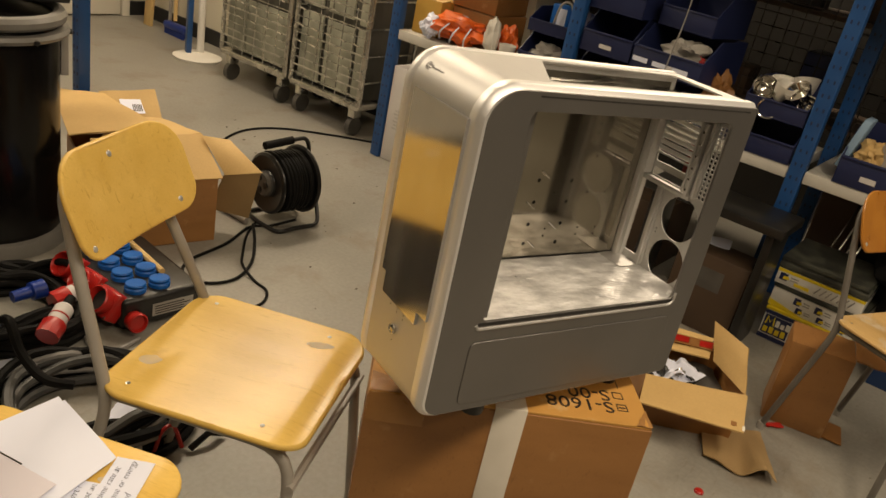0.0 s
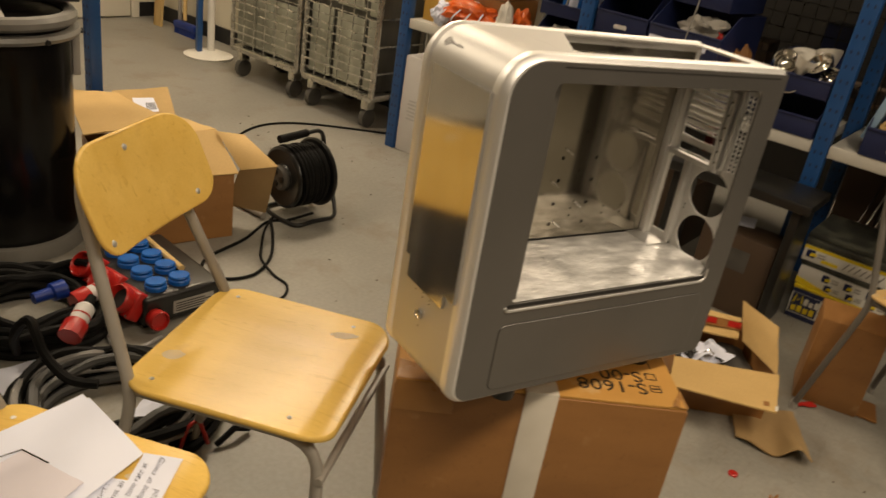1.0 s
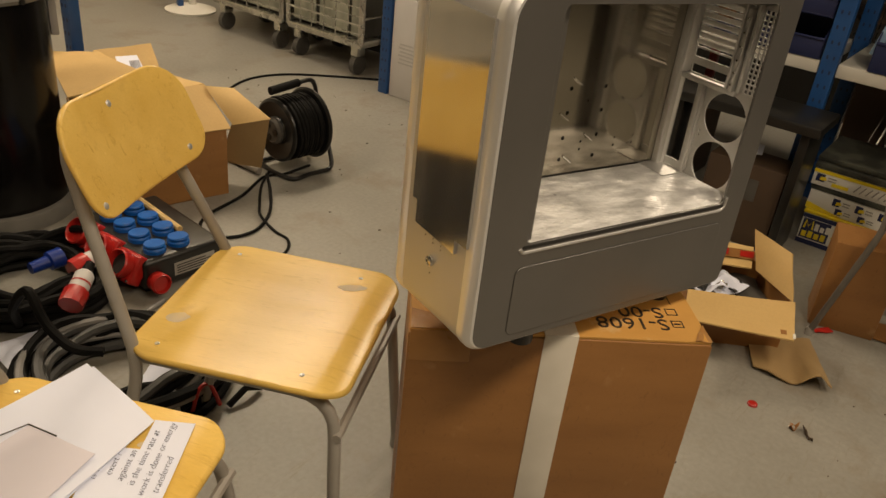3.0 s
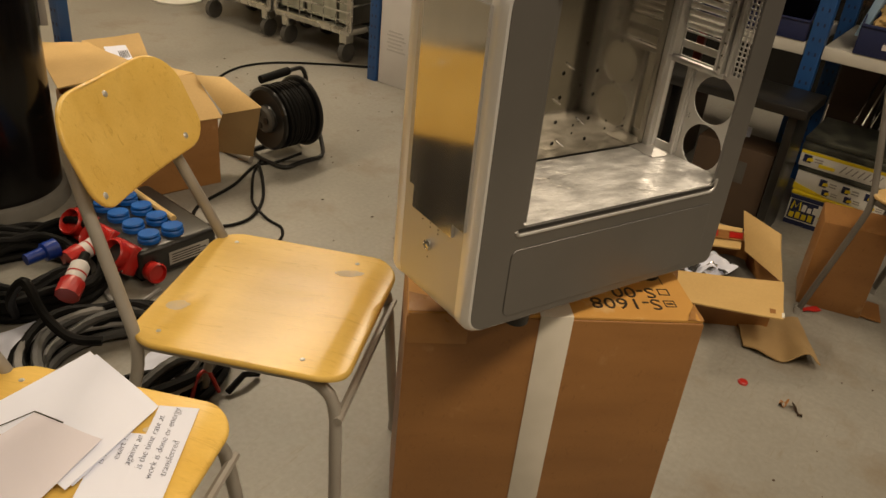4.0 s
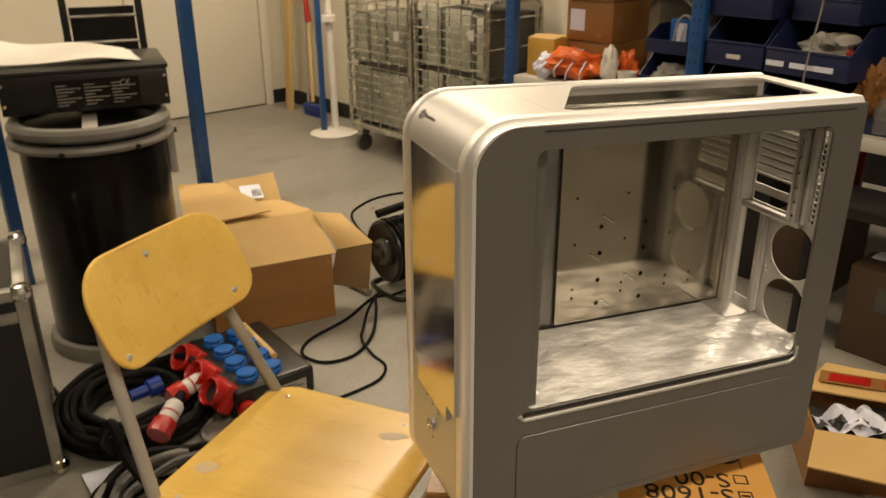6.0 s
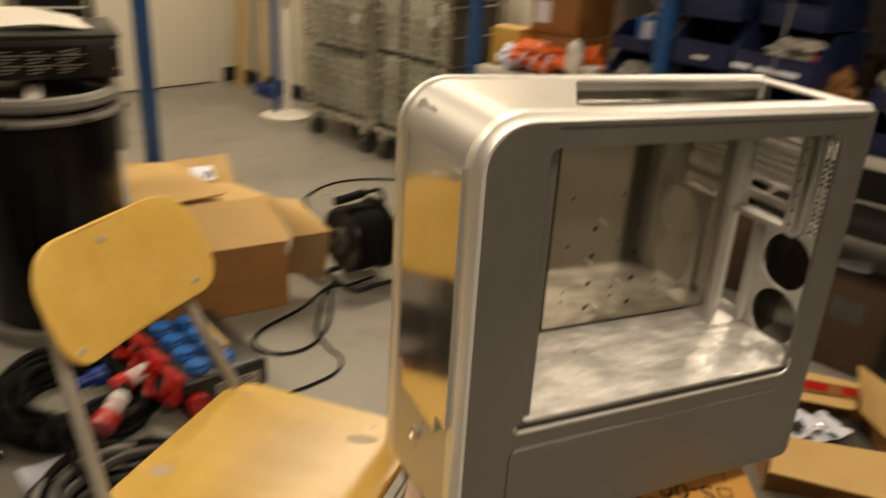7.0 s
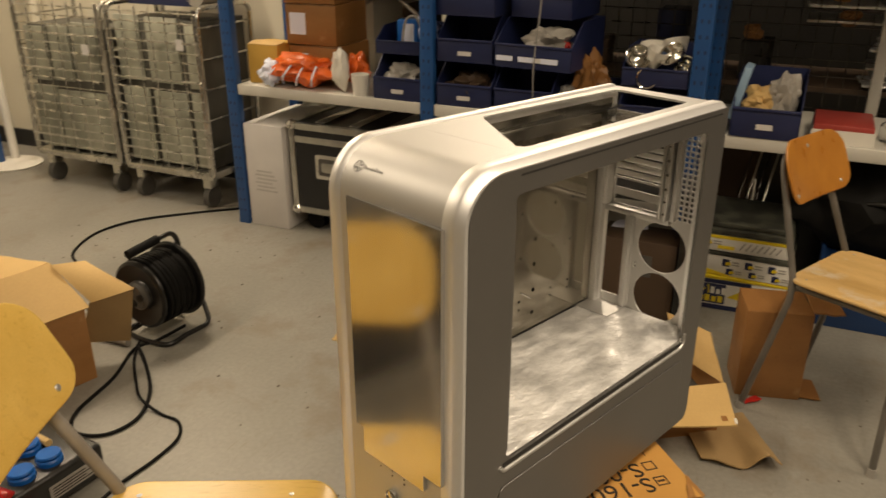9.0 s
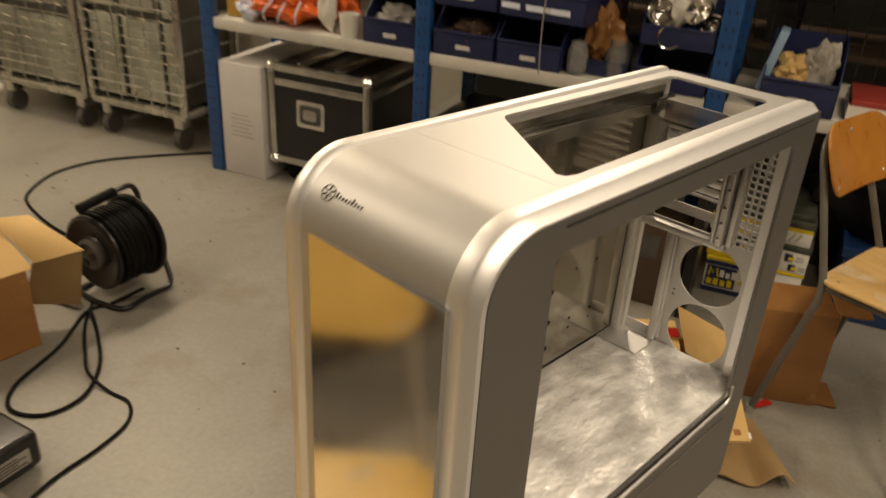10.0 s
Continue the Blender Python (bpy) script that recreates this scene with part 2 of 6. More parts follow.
def thing(name, bm, mat, m, label, category, group="", kind=""):
    ob = part(name, bm, mat)
    ob.matrix_world = m
    return tagged(ob, label, category, group, kind)


def bx(bm, x0, x1, y0, y1, z0, z1, bevel=0.0, segs=2, m=None):
    r = bmesh.ops.create_cube(bm, size=1.0)
    vs = r["verts"]
    for v in vs:
        v.co = Vector(((x0 + x1) / 2 + v.co.x * (x1 - x0), (y0 + y1) / 2 + v.co.y * (y1 - y0), (z0 + z1) / 2 + v.co.z * (z1 - z0)))
    if bevel:
        es = list({e for v in vs for e in v.link_edges})
        b = bmesh.ops.bevel(bm, geom=es, offset=bevel, segments=segs, affect="EDGES", profile=0.5)
        vs = list({v for f in b["faces"] for v in f.verts} | {v for v in vs if v.is_valid})
    if m is not None:
        bmesh.ops.transform(bm, matrix=m, verts=vs)
    return bm


def B(*a, **k):
    return bx(bmesh.new(), *a, **k)


def rod(bm, p, q, r, segs=10, r2=None):
    p, q = Vector(p), Vector(q)
    d = q - p
    m = Matrix.Translation((p + q) / 2) @ d.to_track_quat("Z", "Y").to_matrix().to_4x4()
    bmesh.ops.create_cone(bm, cap_ends=True, segments=segs, radius1=r, radius2=r if r2 is None else r2, depth=d.length, matrix=m)
    return bm


def rounded(points, r, n=5):
    """A polyline with its inner corners rounded by radius r."""
    ps = [Vector(p) for p in points]
    out = [ps[0]]
    for a, b, c in zip(ps, ps[1:], ps[2:]):
        d1, d2 = (a - b), (c - b)
        k = min(r, d1.length * 0.45, d2.length * 0.45)
        s, e = b + d1.normalized() * k, b + d2.normalized() * k
        for i in range(n + 1):
            t = i / n
            out.append((1 - t) ** 2 * s + 2 * t * (1 - t) * b + t * t * e)
    out.append(ps[-1])
    return out


def smooth_path(points, n=6, closed=False):
    """Catmull-Rom through points."""
    ps = [Vector(p) for p in points]
    k = len(ps)
    out = []
    for i in range(k if closed else k - 1):
        p0, p1, p2, p3 = (ps[(i + j) % k] if closed else ps[min(max(i + j, 0), k - 1)] for j in (-1, 0, 1, 2))
        for s in range(n):
            t = s / n
            out.append(0.5 * (2 * p1 + (p2 - p0) * t + (2 * p0 - 5 * p1 + 4 * p2 - p3) * t * t + (3 * p1 - p0 - 3 * p2 + p3) * t ** 3))
    if not closed:
        out.append(ps[-1])
    return out


def sweep(bm, path, r, segs=8, closed=False):
    path = [Vector(p) for p in path]
    k = len(path)
    rings, side = [], None
    for i, p in enumerate(path):
        if closed:
            d = path[(i + 1) % k] - path[i - 1]
        else:
            d = path[min(i + 1, k - 1)] - path[max(i - 1, 0)]
        d = d.normalized() if d.length > 1e-9 else Vector((0, 0, 1))
        if side is None:
            side = d.orthogonal().normalized()
        side = (side - d * side.dot(d)).normalized()
        up = d.cross(side)
        rings.append([bm.verts.new(p + r * (math.cos(a) * side + math.sin(a) * up)) for a in (2 * math.pi * j / segs for j in range(segs))])
    for i in range(k if closed else k - 1):
        a, b = rings[i], rings[(i + 1) % k]
        off = 0
        if closed and i == k - 1:
            off = min(range(segs), key=lambda s: (a[0].co - b[s].co).length)
        for j in range(segs):
            bm.faces.new((a[j], a[(j + 1) % segs], b[(j + 1 + off) % segs], b[(j + off) % segs]))
    if not closed:
        bm.faces.new(rings[0][::-1])
        bm.faces.new(rings[-1])
    return bm


def lathe(bm, profile, segs=32, m=None):
    """Turn a profile of (radius, z) round the z axis."""
    rings = []
    for r, z in profile:
        rings.append([bm.verts.new((r * math.cos(2 * math.pi * i / segs), r * math.sin(2 * math.pi * i / segs), z)) for i in range(segs)])
    for a, b in zip(rings, rings[1:]):
        for i in range(segs):
            bm.faces.new((a[i], a[(i + 1) % segs], b[(i + 1) % segs], b[i]))
    if profile[0][0] > 1e-6:
        bm.faces.new(rings[0][::-1])
    if profile[-1][0] > 1e-6:
        bm.faces.new(rings[-1])
    bmesh.ops.remove_doubles(bm, verts=[v for r in rings for v in r], dist=1e-6)
    if m is not None:
        bmesh.ops.transform(bm, matrix=m, verts=[v for v in bm.verts])
    return bm


def rrect(x0, x1, y0, y1, r, n=6):
    """A rectangle's outline with rounded corners; r may be four radii: x0y0, x1y0, x1y1, x0y1."""
    rs = (r,) * 4 if not isinstance(r, tuple) else r
    out = []
    for (cx, cy, a0), q in zip(((x0, y0, 180), (x1, y0, 270), (x1, y1, 0), (x0, y1, 90)), rs):
        ox, oy = cx + (q if cx == x0 else -q), cy + (q if cy == y0 else -q)
        if q < 1e-5:
            out.append((cx, cy))
            continue
        for i in range(n + 1):
            a = radians(a0 + 90 * i / n)
            out.append((ox + q * math.cos(a), oy + q * math.sin(a)))
    return out


def circle(cx, cy, r, n=28):
    return [(cx + r * math.cos(2 * math.pi * i / n), cy + r * math.sin(2 * math.pi * i / n)) for i in range(n)]


def plate(outlines, thick, mat, m=None, bevel=0.0):
    """A flat sheet in the xy plane from outlines (the first outside, the rest holes), as a mesh, from z = 0 to thick."""
    cu = bpy.data.curves.new("plate", "CURVE")
    cu.dimensions, cu.fill_mode, cu.extrude = "2D", "BOTH", thick / 2 - bevel
    cu.bevel_depth, cu.bevel_resolution = bevel, 2
    for o in outlines:
        s = cu.splines.new("POLY")
        s.points.add(len(o) - 1)
        for p, (x, y) in zip(s.points, o):
            p.co = (x, y, 0, 1)
        s.use_cyclic_u = True
    ob = new("plate", cu)
    me = bpy.data.meshes.new_from_object(ob.evaluated_get(bpy.context.evaluated_depsgraph_get()))
    bpy.data.objects.remove(ob)
    bpy.data.curves.remove(cu)
    me.transform((m or Matrix()) @ Matrix.Translation((0, 0, thick / 2)))
    me.materials.clear()
    me.materials.append(mat)
    me.shade_smooth()
    me.set_sharp_from_angle(angle=radians(32))
    return me


def text_mesh(text, size, mat, m, thick=0.0004, align="LEFT", thin=0.0):
    cu = bpy.data.curves.new("text", "FONT")
    cu.body, cu.size, cu.extrude, cu.align_x = text, size, thick, align
    cu.resolution_u, cu.offset = 3, -thin
    ob = new("text", cu)
    me = bpy.data.meshes.new_from_object(ob.evaluated_get(bpy.context.evaluated_depsgraph_get()))
    bpy.data.objects.remove(ob)
    bpy.data.curves.remove(cu)
    me.transform(m)
    me.materials.clear()
    me.materials.append(mat)
    return me


XZ = Matrix(((1, 0, 0, 0), (0, 0, 1, 0), (0, 1, 0, 0), (0, 0, 0, 1)))    # sheet (a, b, c) -> (a, c, b)
YZ = Matrix(((0, 0, 1, 0), (1, 0, 0, 0), (0, 1, 0, 0), (0, 0, 0, 1)))    # sheet (a, b, c) -> (c, a, b)


# ---- the room ----
def structure(name, bm, mat, m, label, category):
    return thing(name, bm, mat, m, label, category, kind="structure")


structure("floor", B(-3.1, 7.5, -4.7, 1.9, -0.2, 0.0), CONCRETE, ROOM, "worn grey painted concrete workshop floor", "floor")
structure("ceiling", B(-3.1, 7.5, -4.7, 1.9, 3.0, 3.15), CEIL, ROOM, "plain pale painted workshop ceiling", "ceiling")
structure("wall_north", B(-3.1, -2.9, -4.7, 0.54, 0.0, 3.0), WALL, ROOM, "cream painted end wall with a door", "wall")
structure("wall_east", B(-3.1, 0.42, 0.54, 0.72, 0.0, 3.0), WALL, ROOM, "cream painted wall behind the roll cages", "wall")
# Back wall's near-black colour stands in for the unlit space.
structure("wall_back", B(0.42, 7.5, 1.7, 1.9, 0.0, 3.0), DARKGAP, ROOM, "back wall of the storage racks, coloured near-black for its shade", "wall")
structure("wall_return", B(0.30, 0.42, 0.72, 1.9, 0.0, 3.0), WALL, ROOM, "short wall beside the storage racks", "wall")
structure("wall_south", B(7.3, 7.5, -4.7, 1.7, 0.0, 3.0), WALLDULL, ROOM, "unseen end wall, darkened to dim the reflections", "wall")
structure("wall_west", B(-2.9, 7.3, -4.7, -4.5, 0.0, 3.0), WALLDULL, ROOM, "unseen side wall, darkened to dim the reflections", "wall")
structure("baseboard", B(-2.9, 0.42, 0.525, 0.54, 0.0, 0.10), SKIRT, ROOM, "dark rubber skirting along the cream wall", "baseboard")
structure("baseboard", B(-2.9, -2.885, 0.40, 0.525, 0.0, 0.10), SKIRT, ROOM, "dark rubber skirting beside the door", "baseboard")
door = empty("door_1", ROOM @ pose(-2.9, -0.12, 0), "flat off-white painted closed door with a lever handle", "door", kind="structure")
part("door_leaf", B(0.002, 0.03, -0.45, 0.45, 0.012, 2.06, 0.003), DOORPAINT, door)
part("door_frame", B(0.001, 0.045, 0.455, 0.515, 0.0, 2.14, 0.004), DOORPAINT, door)
part("door_frame", B(0.001, 0.045, -0.515, -0.455, 0.0, 2.14, 0.004), DOORPAINT, door)
part("door_frame", B(0.001, 0.045, -0.455, 0.455, 2.07, 2.14, 0.004), DOORPAINT, door)
hb = bmesh.new()
rod(hb, (0.03, 0.39, 1.02), (0.075, 0.39, 1.02), 0.009)
rod(hb, (0.07, 0.39, 1.02), (0.07, 0.28, 1.02), 0.008)
bx(hb, 0.03, 0.036, 0.365, 0.415, 0.93, 1.10, 0.002)
part("door_handle", hb, CHROME, door, "worn metal lever handle")


# ---- ceiling lights ----
def ceiling_light(x, y, turn, power):
    m = Matrix.Translation((x, y, FLOOR + 2.9)) @ pose(0, 0, 0, 0, 0, turn)
    root = empty("ceiling_light", m, "long fluorescent ceiling light with a white body", "ceiling light", "ceiling lights")
    part("housing", B(-0.65, 0.65, -0.09, 0.09, 0.02, 0.10, 0.01), WHITEPL, root)
    area("tube_lamp", m @ Matrix.Translation((0, 0, 0.012)), 1.25, 0.16, power, WARM)


ceiling_light(-1.25, 2.6, 19, 42)
ceiling_light(1.05, 3.2, 19, 57)
ceiling_light(-0.85, -1.15, 19, 28)
ceiling_light(0.65, -1.05, 19, 36)
ceiling_light(2.6, -2.5, 19, 48)
ceiling_light(3.15, 2.0, 19, 68)


# ---- storage rack ----
rack = empty("storage_rack", ROOM, "blue steel storage rack with pale shelf boards", "rack")


def rack_post(parent, u, v, h, w=0.055, d=0.04):
    b = bmesh.new()
    bx(b, u - w / 2, u + w / 2, v, v + d, 0, h, 0.003)
    part("post", b, BLUEPOST, parent)
    hb = bmesh.new()
    k = 0
    while 0.06 + k * 0.05 < h - 0.04:
        z = 0.06 + k * 0.05
        for s in (-0.011, 0.011):
            bx(hb, u + s - 0.003, u + s + 0.003, v - 0.0012, v + 0.001, z, z + 0.012)
        k += 1
    tagged(part("perforation", hb, BINBLUE, parent), kind="stuff")


for u in (0.0, 0.945, 1.955, 3.0):
    rack_post(rack, u, 0.0, 2.2)
    rack_post(rack, u, 0.46, 2.2)
for u0, u1 in ((0.03, 0.915), (0.975, 1.925), (1.985, 2.97)):
    part("shelf_board", B(u0, u1, 0.004, 0.5, 0.605, 0.65, 0.004), SHELF, rack)
    # The upper board is out of view, added to shade the shelf below.
    part("shelf_board", B(u0, u1, 0.004, 0.5, 1.30, 1.34, 0.004), SHELF, rack)
xb = bmesh.new()
rod(xb, (0.1, 0.5, 0.75), (0.9, 0.5, 1.3), 0.009, 8)
part("brace", xb, GALV, rack)
xb = bmesh.new()
rod(xb, (0.1, 0.52, 1.3), (0.9, 0.52, 0.75), 0.009, 8)
part("brace", xb, GALV, rack)

# Unseen load added on the upper boards, to block light from the bins.
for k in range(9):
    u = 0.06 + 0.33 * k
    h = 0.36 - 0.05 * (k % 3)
    thing("stored_carton", B(0, 0.29, 0.02, 0.44, 0, h, 0.004), DARKBROWN, ROOM @ Matrix.Translation((u, 0.03, 1.341)), "unseen dark carton added on the upper shelf to shade the bins", "box", "cartons on the upper shelf")

# the other rack, behind the drum
rack2 = empty("storage_rack", ROOM, "narrow blue steel rack posts behind the drum", "rack")
rack_post(rack2, -0.316, -1.41, 2.2, 0.05, 0.045)
rack_post(rack2, -0.62, -2.05, 2.2, 0.05, 0.045)


# ---- large cardboard box under the case ----
BOXM = Matrix.Translation((0.44, -0.106, FLOOR)) @ pose(0, 0, 0, 0, 0, -29.9)   # corner nearest the open floor; x = -length .. 0, y = depth
carton = empty("cardboard_box", BOXM, "tall brown cardboard box sealed with white tape, holding up the case", "box")
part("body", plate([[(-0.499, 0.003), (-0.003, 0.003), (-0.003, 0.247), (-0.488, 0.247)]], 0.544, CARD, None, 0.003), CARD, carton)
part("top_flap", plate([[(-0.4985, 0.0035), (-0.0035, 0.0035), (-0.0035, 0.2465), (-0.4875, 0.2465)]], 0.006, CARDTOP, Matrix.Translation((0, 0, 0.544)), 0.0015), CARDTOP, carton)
part("tape_strip", B(-0.282, -0.226, -0.0015, 0.0, 0.0, 0.551, 0.0006), TAPE, carton, "white tape down the front")
part("tape_strip", B(-0.282, -0.226, -0.001, 0.247, 0.5502, 0.5512), TAPE, carton, "white tape over the top")


# ---- the computer case ----
Z0, Z1, X1 = 0.036, 0.563, 0.557
YN, YF = -0.006, 0.192
case = empty("computer_case", Matrix(), "stripped silver aluminium computer tower case with open side", "computer case")


def side_outline(ix=0.0):
    """Outline of the tower's side: round at the front, a cut corner at the rear foot."""
    o = rrect(ix, X1 - ix, Z0 + ix, Z1 - ix, (0.034 - ix / 2, 0.0, 0.003, 0.060 - ix), 9)
    return [p for q in o for p in ([(X1 - ix - 0.020, Z0 + ix), (X1 - ix, Z0 + ix + 0.020)] if q == (X1 - ix, Z0 + ix) else [q])]


def rim(y0, levels, mat):
    """A rim round the tower's side: loops of the outline at (offset along y, inset), closed to the inside."""
    b = bmesh.new()
    rings = []
    for dy, ix in levels + [(levels[-1][0], 0.016), (levels[0][0], 0.016)]:
        rings.append([b.verts.new((x, y0 + dy, z)) for x, z in side_outline(ix)])
    for p, q in zip(rings, rings[1:] + rings[:1]):
        for k in range(len(p)):
            n = (k + 1) % len(p)
            b.faces.new((p[k], p[n], q[n], q[k]))
    bmesh.ops.recalc_face_normals(b, faces=b.faces[:])
    return b


CHAMFER = [(0.0, 0.0068), (0.0008, 0.0058), (0.0086, 0.0010), (0.0098, 0.0005), (0.0112, 0.0001), (0.0124, 0.0)]
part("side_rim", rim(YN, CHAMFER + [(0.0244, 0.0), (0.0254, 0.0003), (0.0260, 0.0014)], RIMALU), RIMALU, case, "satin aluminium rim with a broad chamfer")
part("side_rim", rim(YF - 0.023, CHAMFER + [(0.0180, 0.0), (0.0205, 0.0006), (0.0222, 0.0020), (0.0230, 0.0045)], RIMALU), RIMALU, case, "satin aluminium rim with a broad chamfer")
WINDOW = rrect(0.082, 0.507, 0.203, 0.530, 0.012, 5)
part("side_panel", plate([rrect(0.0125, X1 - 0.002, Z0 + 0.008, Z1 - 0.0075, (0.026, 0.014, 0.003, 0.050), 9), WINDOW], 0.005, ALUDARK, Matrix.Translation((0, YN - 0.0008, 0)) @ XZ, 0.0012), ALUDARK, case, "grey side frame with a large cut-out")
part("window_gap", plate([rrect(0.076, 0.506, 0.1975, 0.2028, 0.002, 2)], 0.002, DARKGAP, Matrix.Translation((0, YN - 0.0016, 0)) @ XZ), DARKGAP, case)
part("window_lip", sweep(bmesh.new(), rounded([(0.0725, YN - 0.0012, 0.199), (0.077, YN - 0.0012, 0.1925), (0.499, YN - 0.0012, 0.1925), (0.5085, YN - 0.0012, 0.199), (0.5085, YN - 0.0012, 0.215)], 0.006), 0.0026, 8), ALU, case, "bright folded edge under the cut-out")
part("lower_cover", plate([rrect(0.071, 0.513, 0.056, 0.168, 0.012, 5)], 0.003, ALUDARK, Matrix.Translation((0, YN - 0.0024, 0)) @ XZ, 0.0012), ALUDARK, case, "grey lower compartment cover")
part("cover_seam", plate([rrect(0.0695, 0.5145, 0.0545, 0.1695, 0.0135, 5), rrect(0.0715, 0.5125, 0.0565, 0.1675, 0.0115, 5)], 0.0012, DARKGAP, Matrix.Translation((0, YN - 0.0012, 0)) @ XZ), DARKGAP, case)
part("edge_seam", plate([[(0.09, Z1 - 0.0125), (X1 - 0.02, Z1 - 0.0125), (X1 - 0.02, Z1 - 0.0145), (0.09, Z1 - 0.0145)]], 0.0014, DARKGAP, Matrix.Translation((0, YN - 0.0013, 0)) @ XZ), DARKGAP, case)
wall_holes = [circle(x, z, 0.0036, 10) for x in (0.298, 0.374) for z in (0.353, 0.312, 0.269, 0.231)]
wall_holes += [circle(x, z, 0.0022, 8) for x in (0.255, 0.34, 0.42, 0.465) for z in (0.245, 0.259, 0.33, 0.40)]
part("side_wall", plate([rrect(0.228, X1 - 0.016, 0.205, Z1 - 0.03, 0.003, 2)] + wall_holes, 0.003, WALLSTEEL, Matrix.Translation((0, 0.181, 0)) @ XZ), WALLSTEEL, case, "bright steel inner wall with mounting holes")
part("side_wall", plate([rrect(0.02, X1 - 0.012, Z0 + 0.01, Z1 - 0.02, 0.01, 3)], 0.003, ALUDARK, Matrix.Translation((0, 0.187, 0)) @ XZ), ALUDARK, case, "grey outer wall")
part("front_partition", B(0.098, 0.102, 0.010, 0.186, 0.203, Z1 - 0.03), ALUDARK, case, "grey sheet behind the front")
part("front_flange", B(0.060, 0.101, 0.006, 0.0085, 0.203, Z1 - 0.03), ALUDARK, case)
for z in (0.226, 0.262, 0.302, 0.36):
    cl = bmesh.new()
    rod(cl, (0.262 + (z * 37 % 1) * 0.12, 0.181, z + 0.01), (0.275 + (z * 37 % 1) * 0.12, 0.174, z), 0.0016, 6)
    part("standoff", cl, CHROME, case)
part("inner_floor", B(0.060, 0.552, YN + 0.004, 0.181, 0.197, 0.2015, 0.001), SWIRL, case, "scuffed aluminium plate")
part("inner_floor_tab", B(0.495, 0.547, 0.120, 0.181, 0.2025, 0.2035), ALU, case)
part("corner_rail", B(0.529, 0.542, 0.168, 0.181, 0.203, Z1 - 0.03, 0.002), ALU, case)
part("corner_rail", B(0.543, 0.5525, 0.121, 0.132, 0.203, 0.366, 0.002), ALU, case)
part("cross_rail", B(0.540, 0.5522, 0.056, 0.181, 0.3645, 0.3745, 0.002), ALU, case)
part("slot_rail", B(0.531, 0.5522, 0.067, 0.0725, 0.376, 0.515, 0.0015), ALU, case)
part("slot_rail", B(0.531, 0.5522, 0.162, 0.170, 0.376, 0.515, 0.002), ALU, case)
part("top_tray", plate([rrect(0.468, 0.5525, 0.012, 0.168, (0.004, 0.002, 0.002, 0.055), 8)], 0.003, STEEL, Matrix.Translation((0, 0, Z1 - 0.040))), STEEL, case, "bright inner tray under the cut-out")
part("top_ledge", B(0.14, 0.5525, 0.160, 0.1705, Z1 - 0.032, Z1 - 0.029, 0.001), STEEL, case)
part("top_lip", B(0.20, 0.5525, 0.170, 0.173, Z1 - 0.05, Z1 - 0.006), STEEL, case)


def fascia_profile(ix, iz):
    """Side line of the wrapped sheet: ix behind the rims in front, iz under them on top."""
    rx, rz = 0.060 - ix, 0.060 - iz
    pts = [(ix + 0.034, Z0 + iz), (ix + 0.012, Z0 + iz + 0.006), (ix + 0.003, Z0 + iz + 0.017), (ix, Z0 + iz + 0.034)]
    for i in range(15):
        a = radians(180 - 90 * i / 14)
        pts.append((0.060 + rx * math.cos(a), Z1 - 0.060 + rz * math.sin(a)))
    return pts + [(0.121, Z1 - iz)]


FP = fascia_profile(0.0020, 0.0016)
BP = fascia_profile(0.0050, 0.0046)


part("fascia", plate([FP + BP[::-1]], 0.1525, ALU, Matrix.Translation((0, 0.0195, 0)) @ XZ), ALU, case, "satin aluminium sheet over the front and top")
CUT = [(0.140, 0.041), (0.143, 0.034), (0.153, 0.031), (0.512, 0.036), (0.519, 0.042), (0.526, 0.150), (0.521, 0.157), (0.226, 0.161), (0.218, 0.155)]
part("top_sheet", plate([[(0.1213, 0.0195), (X1 - 0.004, 0.0195), (X1 - 0.004, 0.172), (0.1213, 0.172)], CUT], 0.003, ALU, Matrix.Translation((0, 0, Z1 - 0.0046))), ALU, case, "top sheet with a long cut-out")
PLATE = [(0.0145, 0.507), (0.1620, 0.507), (0.1620, 0.215), (0.149, 0.215), (0.149, 0.180), (0.043, 0.180), (0.043, 0.202), (0.0145, 0.202)]
fp = part("front_plate", plate([[(y - 0.0145, z) for y, z in PLATE]], 0.008, POLISH, Matrix.Translation((-0.0047, 0.0145, 0)) @ pose(0, 0, 0, 0, 0, -2.35) @ YZ), POLISH, case, "mirror-bright plate with a stepped foot on the front")
fp.data.materials.append(ALUDARK)      # cut edges of the plate; top and foot darkened to suppress their highlight
fp.data.materials.append(ALU)
for f in fp.data.polygons:
    f.material_index = 0 if abs(f.normal.x) > 0.5 else 2 if abs(f.normal.y) > 0.5 else 1
bt = bmesh.new()
lathe(bt, [(0.0, 0.0), (0.0085, 0.0), (0.0085, 0.004), (0.0065, 0.0055), (0.006, 0.004), (0.003, 0.0045), (0.0, 0.005)], 24, pose(0.0016, 0.100, 0.139, 0, -90, 0))
part("power_button", bt, CHROME, case, "small round chrome power button")
for dy, dz in ((0.020, 0.040), (0.0, 0.036), (-0.020, 0.034), (0.020, 0.033), (0.0, 0.029), (-0.020, 0.027), (0, -0.021)):
    hb = bmesh.new()
    rod(hb, (0.0025, 0.100 + dy, 0.139 + dz), (0.0011, 0.100 + dy, 0.139 + dz), 0.0011, 8)
    part("small_hole", hb, INK, case)
